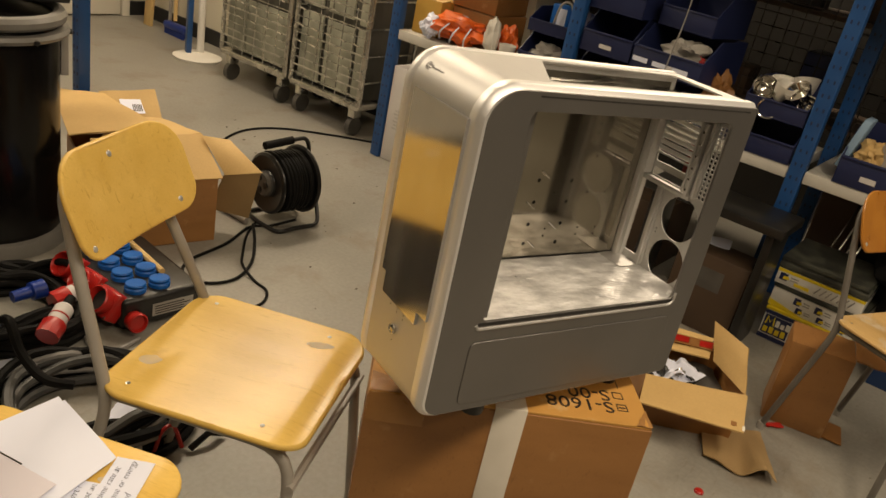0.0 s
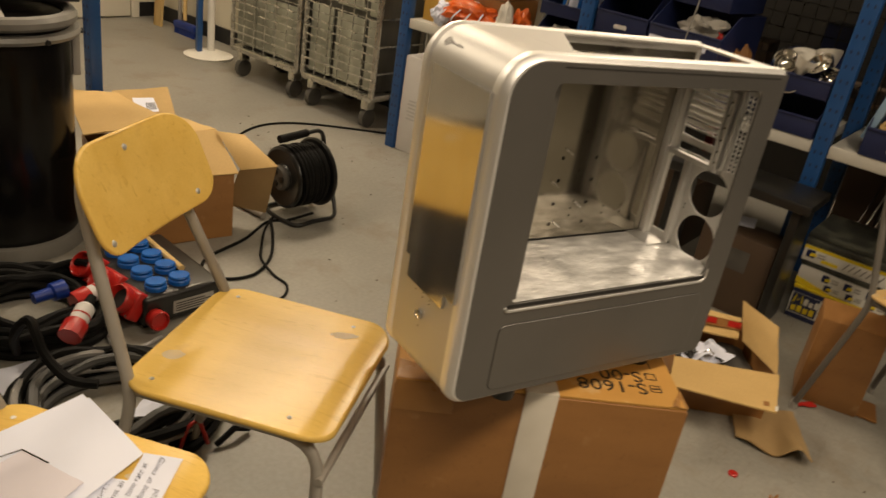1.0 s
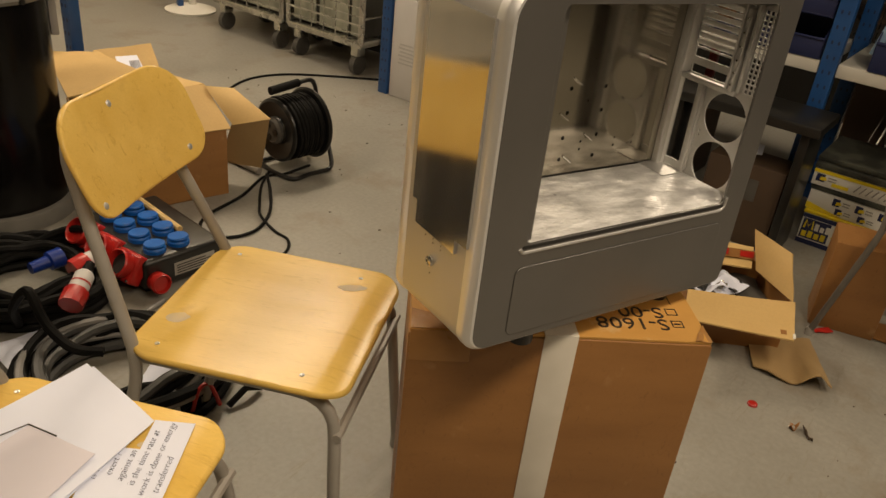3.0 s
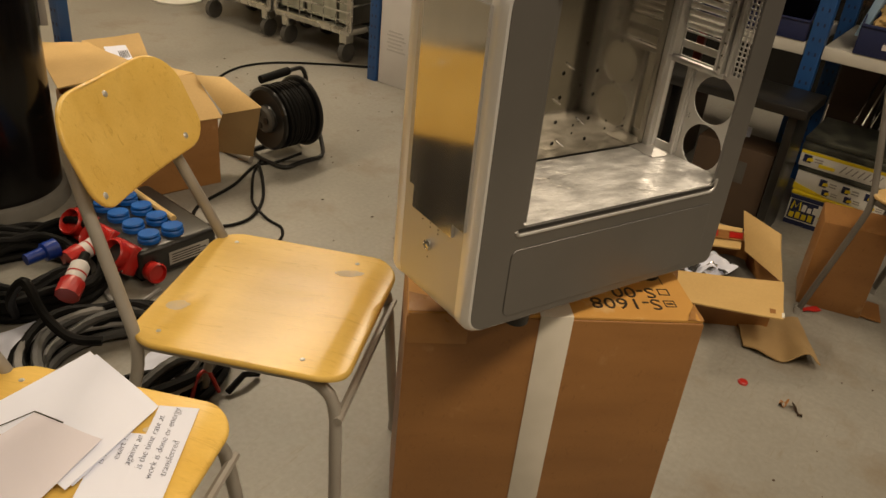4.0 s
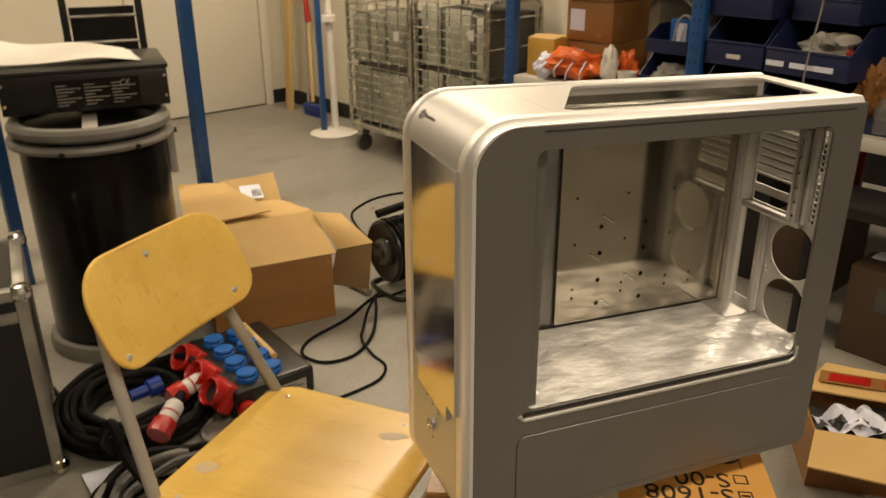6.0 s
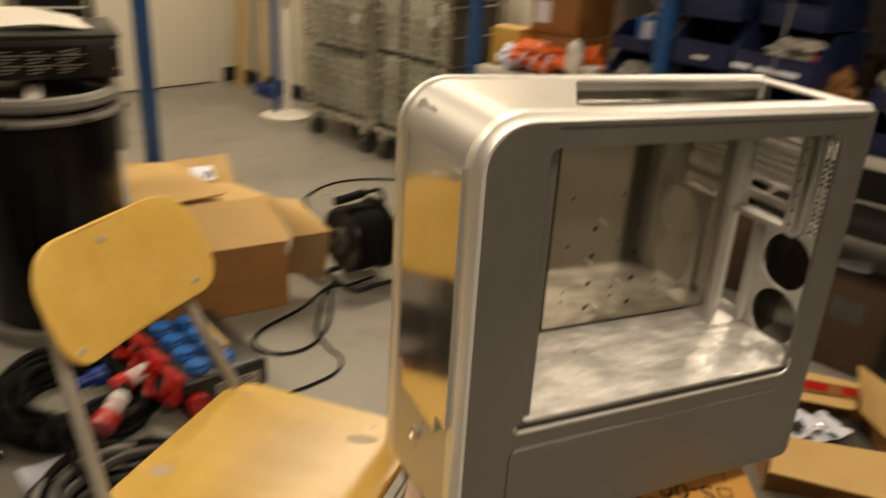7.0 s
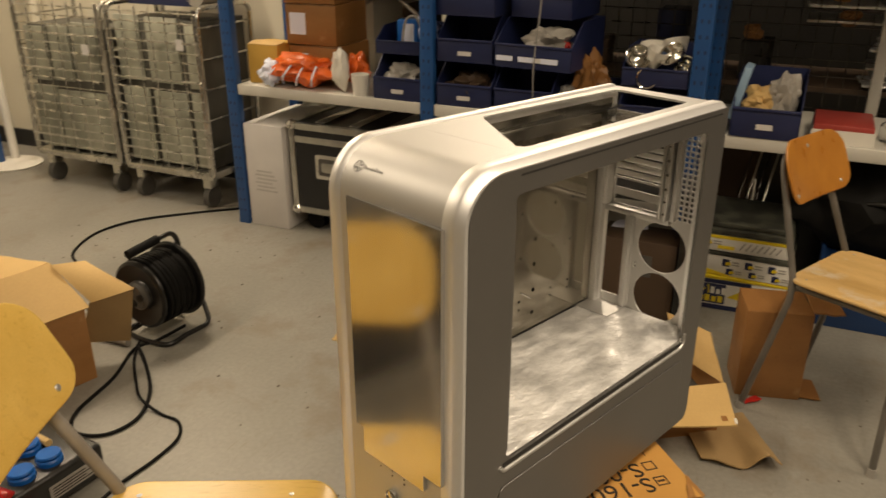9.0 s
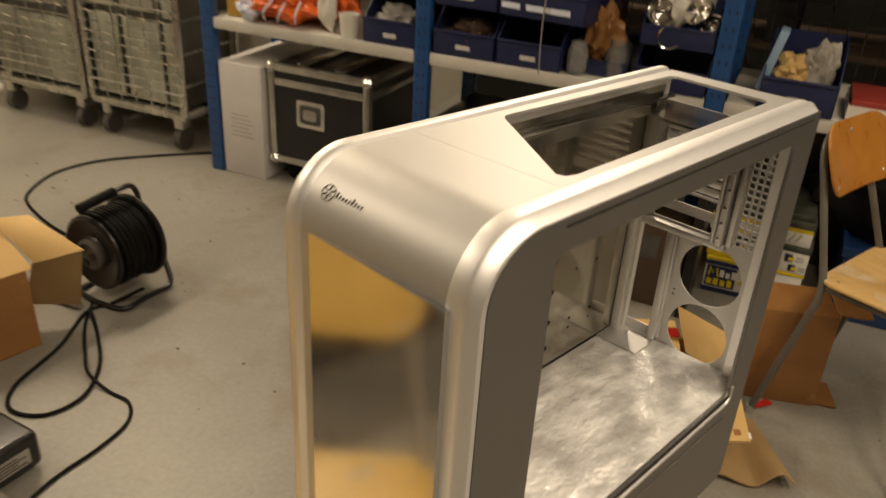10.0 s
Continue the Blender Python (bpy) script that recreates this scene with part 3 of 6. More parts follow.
# emblem: a six-armed star and a bar of unreadable lettering on the front bend
lc, lz, lr = 0.060, Z1 - 0.060, 0.0603
def on_bend(y, s):
    a = radians(180) - s / lr
    return Vector((lc + (lr - 0.0019) * math.cos(a), y, lz + (lr - 0.0014) * math.sin(a)))
sb = bmesh.new()
for k in range(6):
    a = radians(60 * k + 30)
    rod(sb, on_bend(0.153 + 0.0018 * math.cos(a), 0.040 + 0.0018 * math.sin(a)), on_bend(0.153 + 0.0058 * math.cos(a), 0.040 + 0.0058 * math.sin(a)), 0.0005, 6)
sweep(sb, [on_bend(0.153 + 0.0066 * math.cos(radians(15 * q)), 0.040 + 0.0066 * math.sin(radians(15 * q))) for q in range(24)], 0.00030, 5, True)
part("emblem", sb, INK, case, "small dark star emblem")
for k in range(9):
    y = 0.144 - k * 0.0034
    hgt = (0.0052, 0.003, 0.0028, 0.003, 0.0032, 0.0052, 0.003, 0.0028, 0.003)[k]
    part("emblem_bar", rod(bmesh.new(), on_bend(y, 0.0385), on_bend(y - 0.0008, 0.0385 + hgt), 0.00045, 6), INK, case)
for x in (0.15, 0.46):
    for y in (0.045, 0.145):
        ft = bmesh.new()
        rod(ft, (x, y, 0.0015), (x, y, Z0 + 0.004), 0.02, 16, 0.022)
        part("foot", ft, BLACKPL, case)
part("base_sheet", B(0.03, 0.535, 0.02, 0.17, Z0 + 0.003, Z0 + 0.007), ALU, case)
mesh_holes = [rrect(0.0165 + i * 0.0084, 0.0226 + i * 0.0084, 0.3735 + j * 0.0085, 0.3796 + j * 0.0085, 0.0008, 1) for i in range(4) for j in range(16)]
rear_holes = [circle(0.069, 0.322, 0.0415), circle(0.069, 0.236, 0.0415), rrect(0.133, 0.170, 0.216, 0.364, 0.002, 2),
              rrect(0.070, 0.160, 0.377, 0.391, 0.002, 2), rrect(0.070, 0.160, 0.404, 0.418, 0.002, 2)]
rear_holes += [rrect(0.076, 0.160, 0.4215 + k * 0.0113, 0.4262 + k * 0.0113, 0.001, 1) for k in range(7)]
rear_holes += [circle(y, z, 0.002, 8) for y, z in ((0.112, 0.285), (0.112, 0.278), (0.018, 0.285), (0.018, 0.278), (0.018, 0.35))]
rear_out = [(0.006, Z0 + 0.01), (0.182, Z0 + 0.01), (0.182, Z1 - 0.037), (0.006, Z1 - 0.037)]
part("rear_wall", plate([rear_out] + rear_holes + mesh_holes, 0.002, ALU, Matrix.Translation((0.5525, 0, 0)) @ YZ), ALU, case, "rear wall with fan holes, slots and a vent grid")
for k in range(7):
    z = 0.4300 + k * 0.0113
    part("slot_cover", bx(bmesh.new(), 0.5475, 0.5520, 0.074, 0.160, z - 0.0043, z + 0.0043, 0.0018), RIMALU, case, "bright slot cover")
part("slot_bracket", B(0.533, 0.5515, 0.058, 0.0665, 0.372, 0.506, 0.002), ALU, case)
part("slot_bracket", B(0.541, 0.5515, 0.049, 0.056, 0.372, 0.516, 0.0015), ALU, case)
for z in (0.384, 0.404, 0.424, 0.446, 0.468, 0.490):
    part("screw", lathe(bmesh.new(), [(0.0, 0.0), (0.0026, 0.0), (0.0022, 0.0016), (0.0, 0.002)], 8, pose(0.533, 0.0622, z, 0, -90, 0)), CHROME, case)
part("fan_flange", B(0.548, 0.5518, 0.118, 0.128, 0.206, 0.362, 0.0015), ALU, case)

# the case leans back a little on the soft carton
LEAN = Matrix(((1, 0, 0, 0), (0, 1, 0, 0), (-0.034, 0, 1, 0.0109), (0, 0, 0, 1)))
for ob in case.children:
    if not ob.name.startswith("foot"):
        ob.data.transform(LEAN)


# ---- chairs ----
def school_chair():
    root = empty("school_chair", Matrix(), "worn school chair with lacquered plywood seat and grey tube frame", "chair", "school chairs")
    H = 0.462
    out = rrect(-0.192, 0.192, -0.180, 0.19, (0.05, 0.05, 0.055, 0.055), 8)
    b = bmesh.new()
    b.from_mesh(plate([out], 0.011, PLY, None, 0.0045))
    bmesh.ops.triangulate(b, faces=[f for f in b.faces if len(f.verts) > 4])
    bmesh.ops.subdivide_edges(b, edges=[e for e in b.edges if e.calc_length() > 0.05], cuts=3, use_grid_fill=True)
    for v in b.verts:
        roll = max(0.0, -v.co.y - 0.13)
        v.co.z += H - 0.011 - 4.0 * roll * roll - 0.10 * max(0, 0.16 - abs(v.co.x)) * max(0, 0.16 - abs(v.co.y))
    part("seat", finish(b, PLY), PLY, root, "lacquered plywood seat with worn spots")
    out = rrect(-0.160, 0.183, -0.022, 0.157, (0.050, 0.045, 0.070, 0.080), 8)
    b = bmesh.new()
    b.from_mesh(plate([out], 0.010, PLY, None, 0.004))
    bmesh.ops.triangulate(b, faces=[f for f in b.faces if len(f.verts) > 4])
    bmesh.ops.subdivide_edges(b, edges=[e for e in b.edges if e.calc_length() > 0.05], cuts=3, use_grid_fill=True)
    for v in b.verts:
        v.co.z += 0.75 * v.co.x ** 2
    back_m = pose(0.006, 0.252, H + 0.210, 90 - 25, 0, 0)
    bmesh.ops.transform(b, matrix=back_m, verts=b.verts[:])
    part("backrest", finish(b, PLY), PLY, root, "curved plywood backrest")
    tb = bmesh.new()
    side = [(0.205, 0.265, 0.012), (0.178, 0.168, H - 0.035), (0.137, 0.262, H + 0.200), (0.10, 0.315, H + 0.30), (0.0, 0.335, H + 0.335)]
    sweep(tb, rounded(side + [(-x, y, z) for x, y, z in side[-2::-1]], 0.05), 0.0108, 12)
    part("back_frame", tb, TUBE, root)
    for s in (-1, 1):
        tb = bmesh.new()
        sweep(tb, rounded([(s * 0.166, 0.168, H - 0.026), (s * 0.166, -0.165, H - 0.026), (s * 0.225, -0.19, 0.012)], 0.07), 0.0108, 12)
        part("front_leg", tb, TUBE, root)
        for x, y in ((0.205, 0.265), (0.225, -0.19)):
            part("foot_cap", rod(bmesh.new(), (s * x, y, 0.0), (s * x, y, 0.026), 0.0135, 12, 0.0125), GREYPL, root)
        for (x, y) in ((s * 0.158, 0.145), (s * 0.158, -0.105)):
            part("screw", lathe(bmesh.new(), [(0.0045, -0.004), (0.0043, 0.0004), (0.003, 0.0010), (0.0, 0.0012)], 12, Matrix.Translation((x, y, H))), GALV, root)
    for cx, cy, rx, ry, turn, seed in ((0.119, -0.099, 0.026, 0.011, -1.25, 2.0), (-0.080, 0.152, 0.020, 0.013, -1.2, 5.0)):
        edge = []
        for i in range(28):
            a = 2 * math.pi * i / 28
            k = 1 + 0.35 * noise.noise(Vector((math.cos(a) * 1.4 + seed, math.sin(a) * 1.4, seed)))
            x, y = rx * k * math.cos(a), ry * k * math.sin(a)
            edge.append((cx + x * math.cos(turn) - y * math.sin(turn), cy + x * math.sin(turn) + y * math.cos(turn)))
        part("worn_patch", plate([edge], 0.0006, PLYBARE, Matrix.Translation((0, 0, H - 0.00055))), PLYBARE, root, "grey patch where the lacquer is worn off")
    tb = bmesh.new()
    sweep(tb, [(-0.188, -0.176, H - 0.09), (0.188, -0.176, H - 0.09)], 0.008, 8)
    part("crossbar", tb, TUBE, root)
    for x, y in ((-0.135, 0.0), (0.135, 0.0), (0.0, 0.131)):
        part("screw", lathe(bmesh.new(), [(0.0065, -0.002), (0.0065, 0.0), (0.005, 0.002), (0.0, 0.003)], 12, back_m @ Matrix.Translation((x, y, 0.0105 + 0.75 * x * x))), ALU, root)
    return root


chair = school_chair()
chair.matrix_world = Matrix.Translation((-0.107, 0.398, FLOOR)) @ pose(0, 0, 0, 0, 0, 44.5)
chair_b = copy_thing(chair, Matrix.Translation((1.677, 0.011, FLOOR)) @ pose(0, 0, 0, 0, 0, -7.3) @ Matrix.Diagonal((0.857, 0.857, 0.953, 1)))
tagged(chair_b, "smaller school chair with amber plywood backrest standing by the carton")
for ob in chair_b.children:
    if ob.name.startswith("backrest"):
        ob.data = ob.data.copy()
        ob.data.materials[0] = PLYAMBER
        tagged(ob, "amber plywood backrest")
    if ob.name.startswith(("back_frame", "front_leg", "crossbar")):
        ob.data = ob.data.copy()
        ob.data.materials[0] = TUBEDARK
    if ob.name.startswith("seat"):
        ob.data = ob.data.copy()
        ob.data.materials[0] = PLYWORN
        tagged(ob, "pale worn plywood seat")
chair_c = copy_thing(chair, Matrix.Translation((-0.545, 0.145, FLOOR)) @ pose(0, 0, 0, 0, 0, 44.5))
tagged(chair_c, "school chair with handwritten papers lying on its seat")


# ---- black drum ----
DRUMGREY = material("dull_grey_drum_ring", (0.20, 0.19, 0.17), (0.15, 0.142, 0.125), 0.42, 0, 9)
drum = empty("drum", Matrix.Translation((-0.395, 1.975, FLOOR)) @ Matrix.Diagonal((0.965, 0.965, 1.045, 1)), "tall glossy black drum with grey clamp rings", "drum")
part("body", lathe(bmesh.new(), [(0.0, 0.02), (0.215, 0.02), (0.222, 0.035), (0.224, 0.66), (0.218, 0.68), (0.0, 0.68)], 48), BLACKGLOSS, drum)
part("base_ring", lathe(bmesh.new(), [(0.20, 0.0), (0.243, 0.0), (0.246, 0.02), (0.238, 0.045), (0.226, 0.05), (0.2, 0.05), (0.2, 0.0)], 48), DRUMGREY, drum)
part("clamp_ring", lathe(bmesh.new(), [(0.222, 0.655), (0.250, 0.655), (0.256, 0.665), (0.250, 0.676), (0.222, 0.676), (0.222, 0.655)], 48), DRUMGREY, drum)
part("lid_rim", lathe(bmesh.new(), [(0.205, 0.688), (0.236, 0.688), (0.246, 0.697), (0.247, 0.712), (0.238, 0.724), (0.222, 0.728), (0.208, 0.722), (0.205, 0.70), (0.205, 0.688)], 48), DRUMGREY, drum, "grey rounded lid rim")
part("lid", lathe(bmesh.new(), [(0.0, 0.690), (0.206, 0.690), (0.206, 0.712), (0.12, 0.718), (0.0, 0.720)], 48), BLACKGLOSS, drum, "glossy black lid")

# ---- roll cages ----
def roll_cage(u0, u1, top, seed):
    root = empty("roll_cage", ROOM @ Matrix.Translation((u0, 0.07, 0)), "galvanised wire roll cage on castors with grey sheets inside", "roll cage", "roll cages")
    rnd = random.Random(seed)
    w, d = u1 - u0, 0.40
    part("load", B(0.03, w - 0.03, 0.05, d - 0.02, 0.19, top - 0.05, 0.006), CAGEDARK, root, "dark folded sheets inside the cage")
    x = 0.022
    while x < w - 0.05:
        k = min(rnd.uniform(0.13, 0.26), w - 0.022 - x)
        h0, h1 = 0.20, top - rnd.uniform(0.0, 0.06)
        part("grey_sheet", B(x, x + k, 0.028 + rnd.uniform(0, 0.01), 0.045, h0, h1 * 0.62 + rnd.uniform(-0.03, 0.03), 0.002), CARTSHEET, root)
        part("grey_sheet", B(x, x + k * 0.9, 0.034, 0.046, h1 * 0.62 + 0.04, h1, 0.002), CARTSHEET, root)
        x += k + rnd.choice((0.004, 0.004, 0.026))
    part("base_frame", B(0, w, 0, d, 0.15, 0.185, 0.008), CAGEWIRE, root)
    for k in range(7):
        x = 0.012 + k * (w - 0.024) / 6
        part("bar", rod(bmesh.new(), (x, 0.006, 0.18), (x, 0.006, 0.94), 0.010 if k in (0, 6) else 0.0032, 8), CAGEWIRE, root)
    for k in range(17):
        z = 0.225 + k * 0.0435
        part("bar", rod(bmesh.new(), (0.0, -0.002, z), (w, -0.002, z), 0.0050 if k % 4 == 1 else 0.0030, 6), CAGEWIRE, root)
        if k in (4, 6, 8, 11, 13, 15):
            for j in range(5):
                x = (j + 0.6) * w / 5.2
                part("hook", rod(bmesh.new(), (x - 0.018, -0.007, z + 0.003), (x + 0.02, -0.007, z - 0.003), 0.0052, 8), CHROME, root)
    for x in (0.0, w):
        part("end_frame", sweep(bmesh.new(), rounded([(x, 0.01, 0.17), (x, 0.01, 0.945), (x, d - 0.01, 0.945), (x, d - 0.01, 0.17)], 0.06), 0.0115, 10), CAGEWIRE, root)
        for k in range(5):
            z = 0.30 + 0.14 * k
            part("end_bar", rod(bmesh.new(), (x, 0.01, z), (x, d - 0.01, z), 0.005, 6), CAGEWIRE, root)
    part("label", B(w * 0.78, w * 0.86, -0.010, -0.007, top - 0.17, top - 0.12), DULLWHITE, root, "white paper tag")
    for x in (0.06, w - 0.06):
        for y in (0.05, d - 0.05):
            wh = part("castor", rod(bmesh.new(), (x - 0.016, y, 0.052), (x + 0.016, y, 0.052), 0.050, 20), CASTOR, root)
            part("fork", bx(bmesh.new(), x - 0.024, x + 0.024, y - 0.03, y + 0.03, 0.10, 0.15, 0.004), CAGEWIRE, wh)
    return root


roll_cage(-0.76, -0.22, 0.93, 3)
roll_cage(-1.38, -0.80, 0.87, 8)

# ---- helpers for loose things ----
def sheet(c00, c10, c11, c01, thick=0.004, n=6, warp=0.0, curl=0.0, seed=0.0):
    """A bent card or paper between four corners, given as points."""
    q = [Vector(c) for c in (c00, c10, c11, c01)]
    nrm = (q[1] - q[0]).cross(q[3] - q[0]).normalized()
    bm = bmesh.new()
    top, bot = [], []
    for j in range(n + 1):
        for i in range(n + 1):
            a, b = i / n, j / n
            p = (q[0] * (1 - a) + q[1] * a) * (1 - b) + (q[3] * (1 - a) + q[2] * a) * b
            w = warp * noise.noise(Vector((a * 2.1 + seed, b * 2.3, seed * 1.7))) + curl * (4 * (a - 0.5) ** 2 - 1) * b
            p = p + nrm * w
            top.append(bm.verts.new(p))
            bot.append(bm.verts.new(p - nrm * thick))
    k = n + 1
    for j in range(n):
        for i in range(n):
            f = (j * k + i, j * k + i + 1, (j + 1) * k + i + 1, (j + 1) * k + i)
            bm.faces.new([top[x] for x in f])
            bm.faces.new([bot[x] for x in f[::-1]])
    rim = [j for j in range(n)] + [n + j * k for j in range(n)] + [n * k + n - j for j in range(n)] + [(n - j) * k for j in range(n)]
    for x, y in zip(rim, rim[1:] + rim[:1]):
        bm.faces.new((top[y], top[x], bot[x], bot[y]))
    return bm


def open_box(bm, x0, x1, y0, y1, z0, z1, t=0.004):
    """A tray with walls of thickness t, as one closed skin."""
    rings = []
    for k, z in ((0, z0), (0, z1), (t, z1), (t, z0 + t)):
        rings.append([bm.verts.new(p + (z,)) for p in ((x0 + k, y0 + k), (x1 - k, y0 + k), (x1 - k, y1 - k), (x0 + k, y1 - k))])
    for a, b in zip(rings, rings[1:]):
        for i in range(4):
            bm.faces.new((a[i], a[(i + 1) % 4], b[(i + 1) % 4], b[i]))
    bm.faces.new(rings[0][::-1])
    bm.faces.new(rings[-1])
    return bm


def G(x, y, z=0.0):
    """A place over the floor."""
    return Vector((x, y, FLOOR + z))



# ---- print on the large carton ----
TXT = Matrix.Translation((-0.060, 0.062, 0.5504)) @ pose(0, 0, 0, 0, 0, 180)
part("lettering", text_mesh("S-1608", 0.046, INK, TXT), INK, carton, "black printed lettering")
part("lettering", text_mesh("S-00", 0.046, INK, TXT @ Matrix.Translation((0.0, -0.036, 0))), INK, carton, "black printed lettering")
for y in (0.050, 0.087):
    part("printed_square", plate([rrect(-0.055, -0.035, y - 0.010, y + 0.010, 0.0005, 1), rrect(-0.053, -0.037, y - 0.008, y + 0.008, 0.0005, 1)], 0.0006, INK, Matrix.Translation((0, 0, 0.5500))), INK, carton)
part("printed_square", B(-0.051, -0.039, 0.048, 0.052, 0.5500, 0.5506), INK, carton)
part("printed_line", B(-0.039, -0.0375, 0.112, 0.152, 0.5500, 0.5506), INK, carton)
CLEAR = material("clear_tape", (0.42, 0.215, 0.07), (0.32, 0.155, 0.048), 0.30, 0, 12, 6, spec=0.3, bump=0.5, bump_scale=50)
part("clear_tape", sheet((-0.030, 0.001, 0.5512), (-0.001, 0.001, 0.5508), (-0.001, 0.05, 0.5512), (-0.014, 0.03, 0.5512), 0.0008, 6, 0.003), CLEAR, carton, "crumpled clear tape at the corner")
part("clear_tape", sheet((-0.499, 0.003, 0.5512), (-0.40, 0.003, 0.5512), (-0.42, 0.03, 0.5514), (-0.496, 0.06, 0.5514), 0.0008, 6, 0.0015), CLEAR, carton, "crumpled clear tape at the corner")
part("clear_tape", B(-0.499, -0.40, -0.0012, 0.0, 0.49, 0.55, 0.0004), CLEAR, carton)

# ---- papers on the near chair ----
SEATZ = 0.463
pap = empty("paper_stack", G(-0.47, 0.25, SEATZ), "loose stack of white paper sheets on the chair", "paper")


def sheet_of(name, parent, pts, z, mat, thick=0.0006, warp=0.002, seed=1.0):
    o = parent.matrix_world.translation
    return part(name, sheet(*[Vector((x, y, FLOOR + z + dz)) - o for x, y, dz in pts], thick, 8, warp, 0, seed), mat, parent)


sheet_of("sheet", pap, [(-0.425, 0.366, 0.004), (-0.380, 0.203, 0.004), (-0.520, 0.105, 0.004), (-0.590, 0.295, 0.004)], SEATZ, PAPER, seed=1)
sheet_of("sheet", pap, [(-0.433, 0.371, 0.008), (-0.386, 0.196, 0.007), (-0.53, 0.10, 0.007), (-0.60, 0.30, 0.007)], SEATZ, PAPER, seed=2.4)
PINK = material("pinkish_paper", (0.68, 0.65, 0.72), (0.64, 0.61, 0.68), 0.75, 0, 3)
sheet_of("sheet", pap, [(-0.532, 0.262, 0.011), (-0.468, 0.165, 0.011), (-0.58, 0.08, 0.011), (-0.65, 0.20, 0.011)], SEATZ, PINK, seed=3)
o = pap.matrix_world.translation
part("pen_line", sweep(bmesh.new(), [Vector((-0.533, 0.263, FLOOR + SEATZ + 0.0122)) - o, Vector((-0.505, 0.222, FLOOR + SEATZ + 0.0122)) - o], 0.0012, 6), INK, pap)
part("pen_line", sweep(bmesh.new(), [Vector((-0.533, 0.263, FLOOR + SEATZ + 0.0122)) - o, Vector((-0.585, 0.253, FLOOR + SEATZ + 0.0122)) - o], 0.0008, 6), INK, pap)


def note(x, y, turn, w, l, lines, label, z):
    m = Matrix.Translation(G(x, y, z)) @ pose(0, 0, 0, 0, 0, turn)
    root = empty("paper_note", m, label, "paper", "handwritten notes")
    part("sheet", sheet((-l, 0, 0), (0, 0, 0), (0, w, 0), (-l, w, 0), 0.0005, 4, 0.0006), PAPER, root)
    for k, (txt, gap) in enumerate(lines):
        me = text_mesh(txt, 0.0145, BLUEINK, Matrix.Translation((-gap, w - 0.015 - 0.0175 * k, 0.0007)) @ Matrix(((1, 0.22, 0, 0), (0, 1, 0, 0), (0, 0, 1, 0), (0, 0, 0, 1))), 0.0002, "RIGHT", 0.00035)
        part("handwriting", me, BLUEINK, root, "blue handwriting")


note(-0.330, 0.174, 55, 0.058, 0.23, (("is the time rate at", 0.022), ("work is done or energy", 0.004), ("transferred", 0.07)), "white paper note with blue handwriting on the chair seat", SEATZ + 0.0016)
note(-0.412, 0.158, 55, 0.052, 0.20, (("is done", 0.02), ("exert ?", 0.012), ("against an", 0.004)), "narrow white paper note with blue handwriting on the chair seat", SEATZ + 0.0016)

# ---- flight case and white carton under the shelf ----
def flight_case(m, w, d, h, label, castors=True):
    root = empty("flight_case", m, label, "flight case", "flight cases")
    z0 = 0.09 if castors else 0.0
    part("body", B(0.006, w - 0.006, 0.006, d - 0.006, z0 + 0.006, h - 0.006), FLIGHTPLY, root)
    e = 0.028
    for x in (0, w - e):
        for y in (0, d - e):
            part("edge", B(x, x + e, y, y + e, z0, h, 0.003), GALV, root)
    for z in (z0, h - e, h - 0.085):
        for y in (0.0, d - e):
            part("edge", B(e, w - e, y, y + e, z, z + e, 0.003), GALV, root)
        for x in (0.0, w - e):
            part("edge", B(x, x + e, e, d - e, z, z + e, 0.003), GALV, root)
    for x in (0.012, w - 0.012):
        for y in (0.012, d - 0.012):
            for z in (z0 + 0.012, h - 0.012):
                part("ball_corner", lathe(bmesh.new(), [(0.0, -0.026), (0.015, -0.021), (0.025, -0.008), (0.026, 0.004), (0.018, 0.019), (0.0, 0.026)], 16, Matrix.Translation((x, y, z))), CHROME, root)
    lx, lz = w * 0.42, (z0 + h) / 2 + 0.02
    part("latch", plate([rrect(lx - 0.065, lx + 0.065, lz - 0.055, lz + 0.055, 0.012, 4)], 0.004, CHROME, Matrix.Translation((0, 0.0022, 0)) @ XZ), CHROME, root, "recessed butterfly latch dish")
    part("latch_recess", plate([rrect(lx - 0.048, lx + 0.048, lz - 0.038, lz + 0.038, 0.01, 4)], 0.002, CASTOR, Matrix.Translation((0, 0.0008, 0)) @ XZ), CASTOR, root)
    part("latch_wing", plate([rrect(lx - 0.030, lx + 0.030, lz - 0.020, lz + 0.020, 0.01, 4)], 0.006, GALV, Matrix.Translation((0, -0.0045, 0)) @ XZ, 0.001), GALV, root)
    if castors:
        for x in (0.08, w - 0.08):
            for y in (0.07, d - 0.07):
                part("castor", rod(bmesh.new(), (x, y - 0.016, 0.043), (x, y + 0.016, 0.043), 0.043, 18), RUBBER, root)
                part("castor_fork", B(x - 0.03, x + 0.03, y - 0.026, y + 0.026, 0.074, 0.09), GALV, root)
    return root


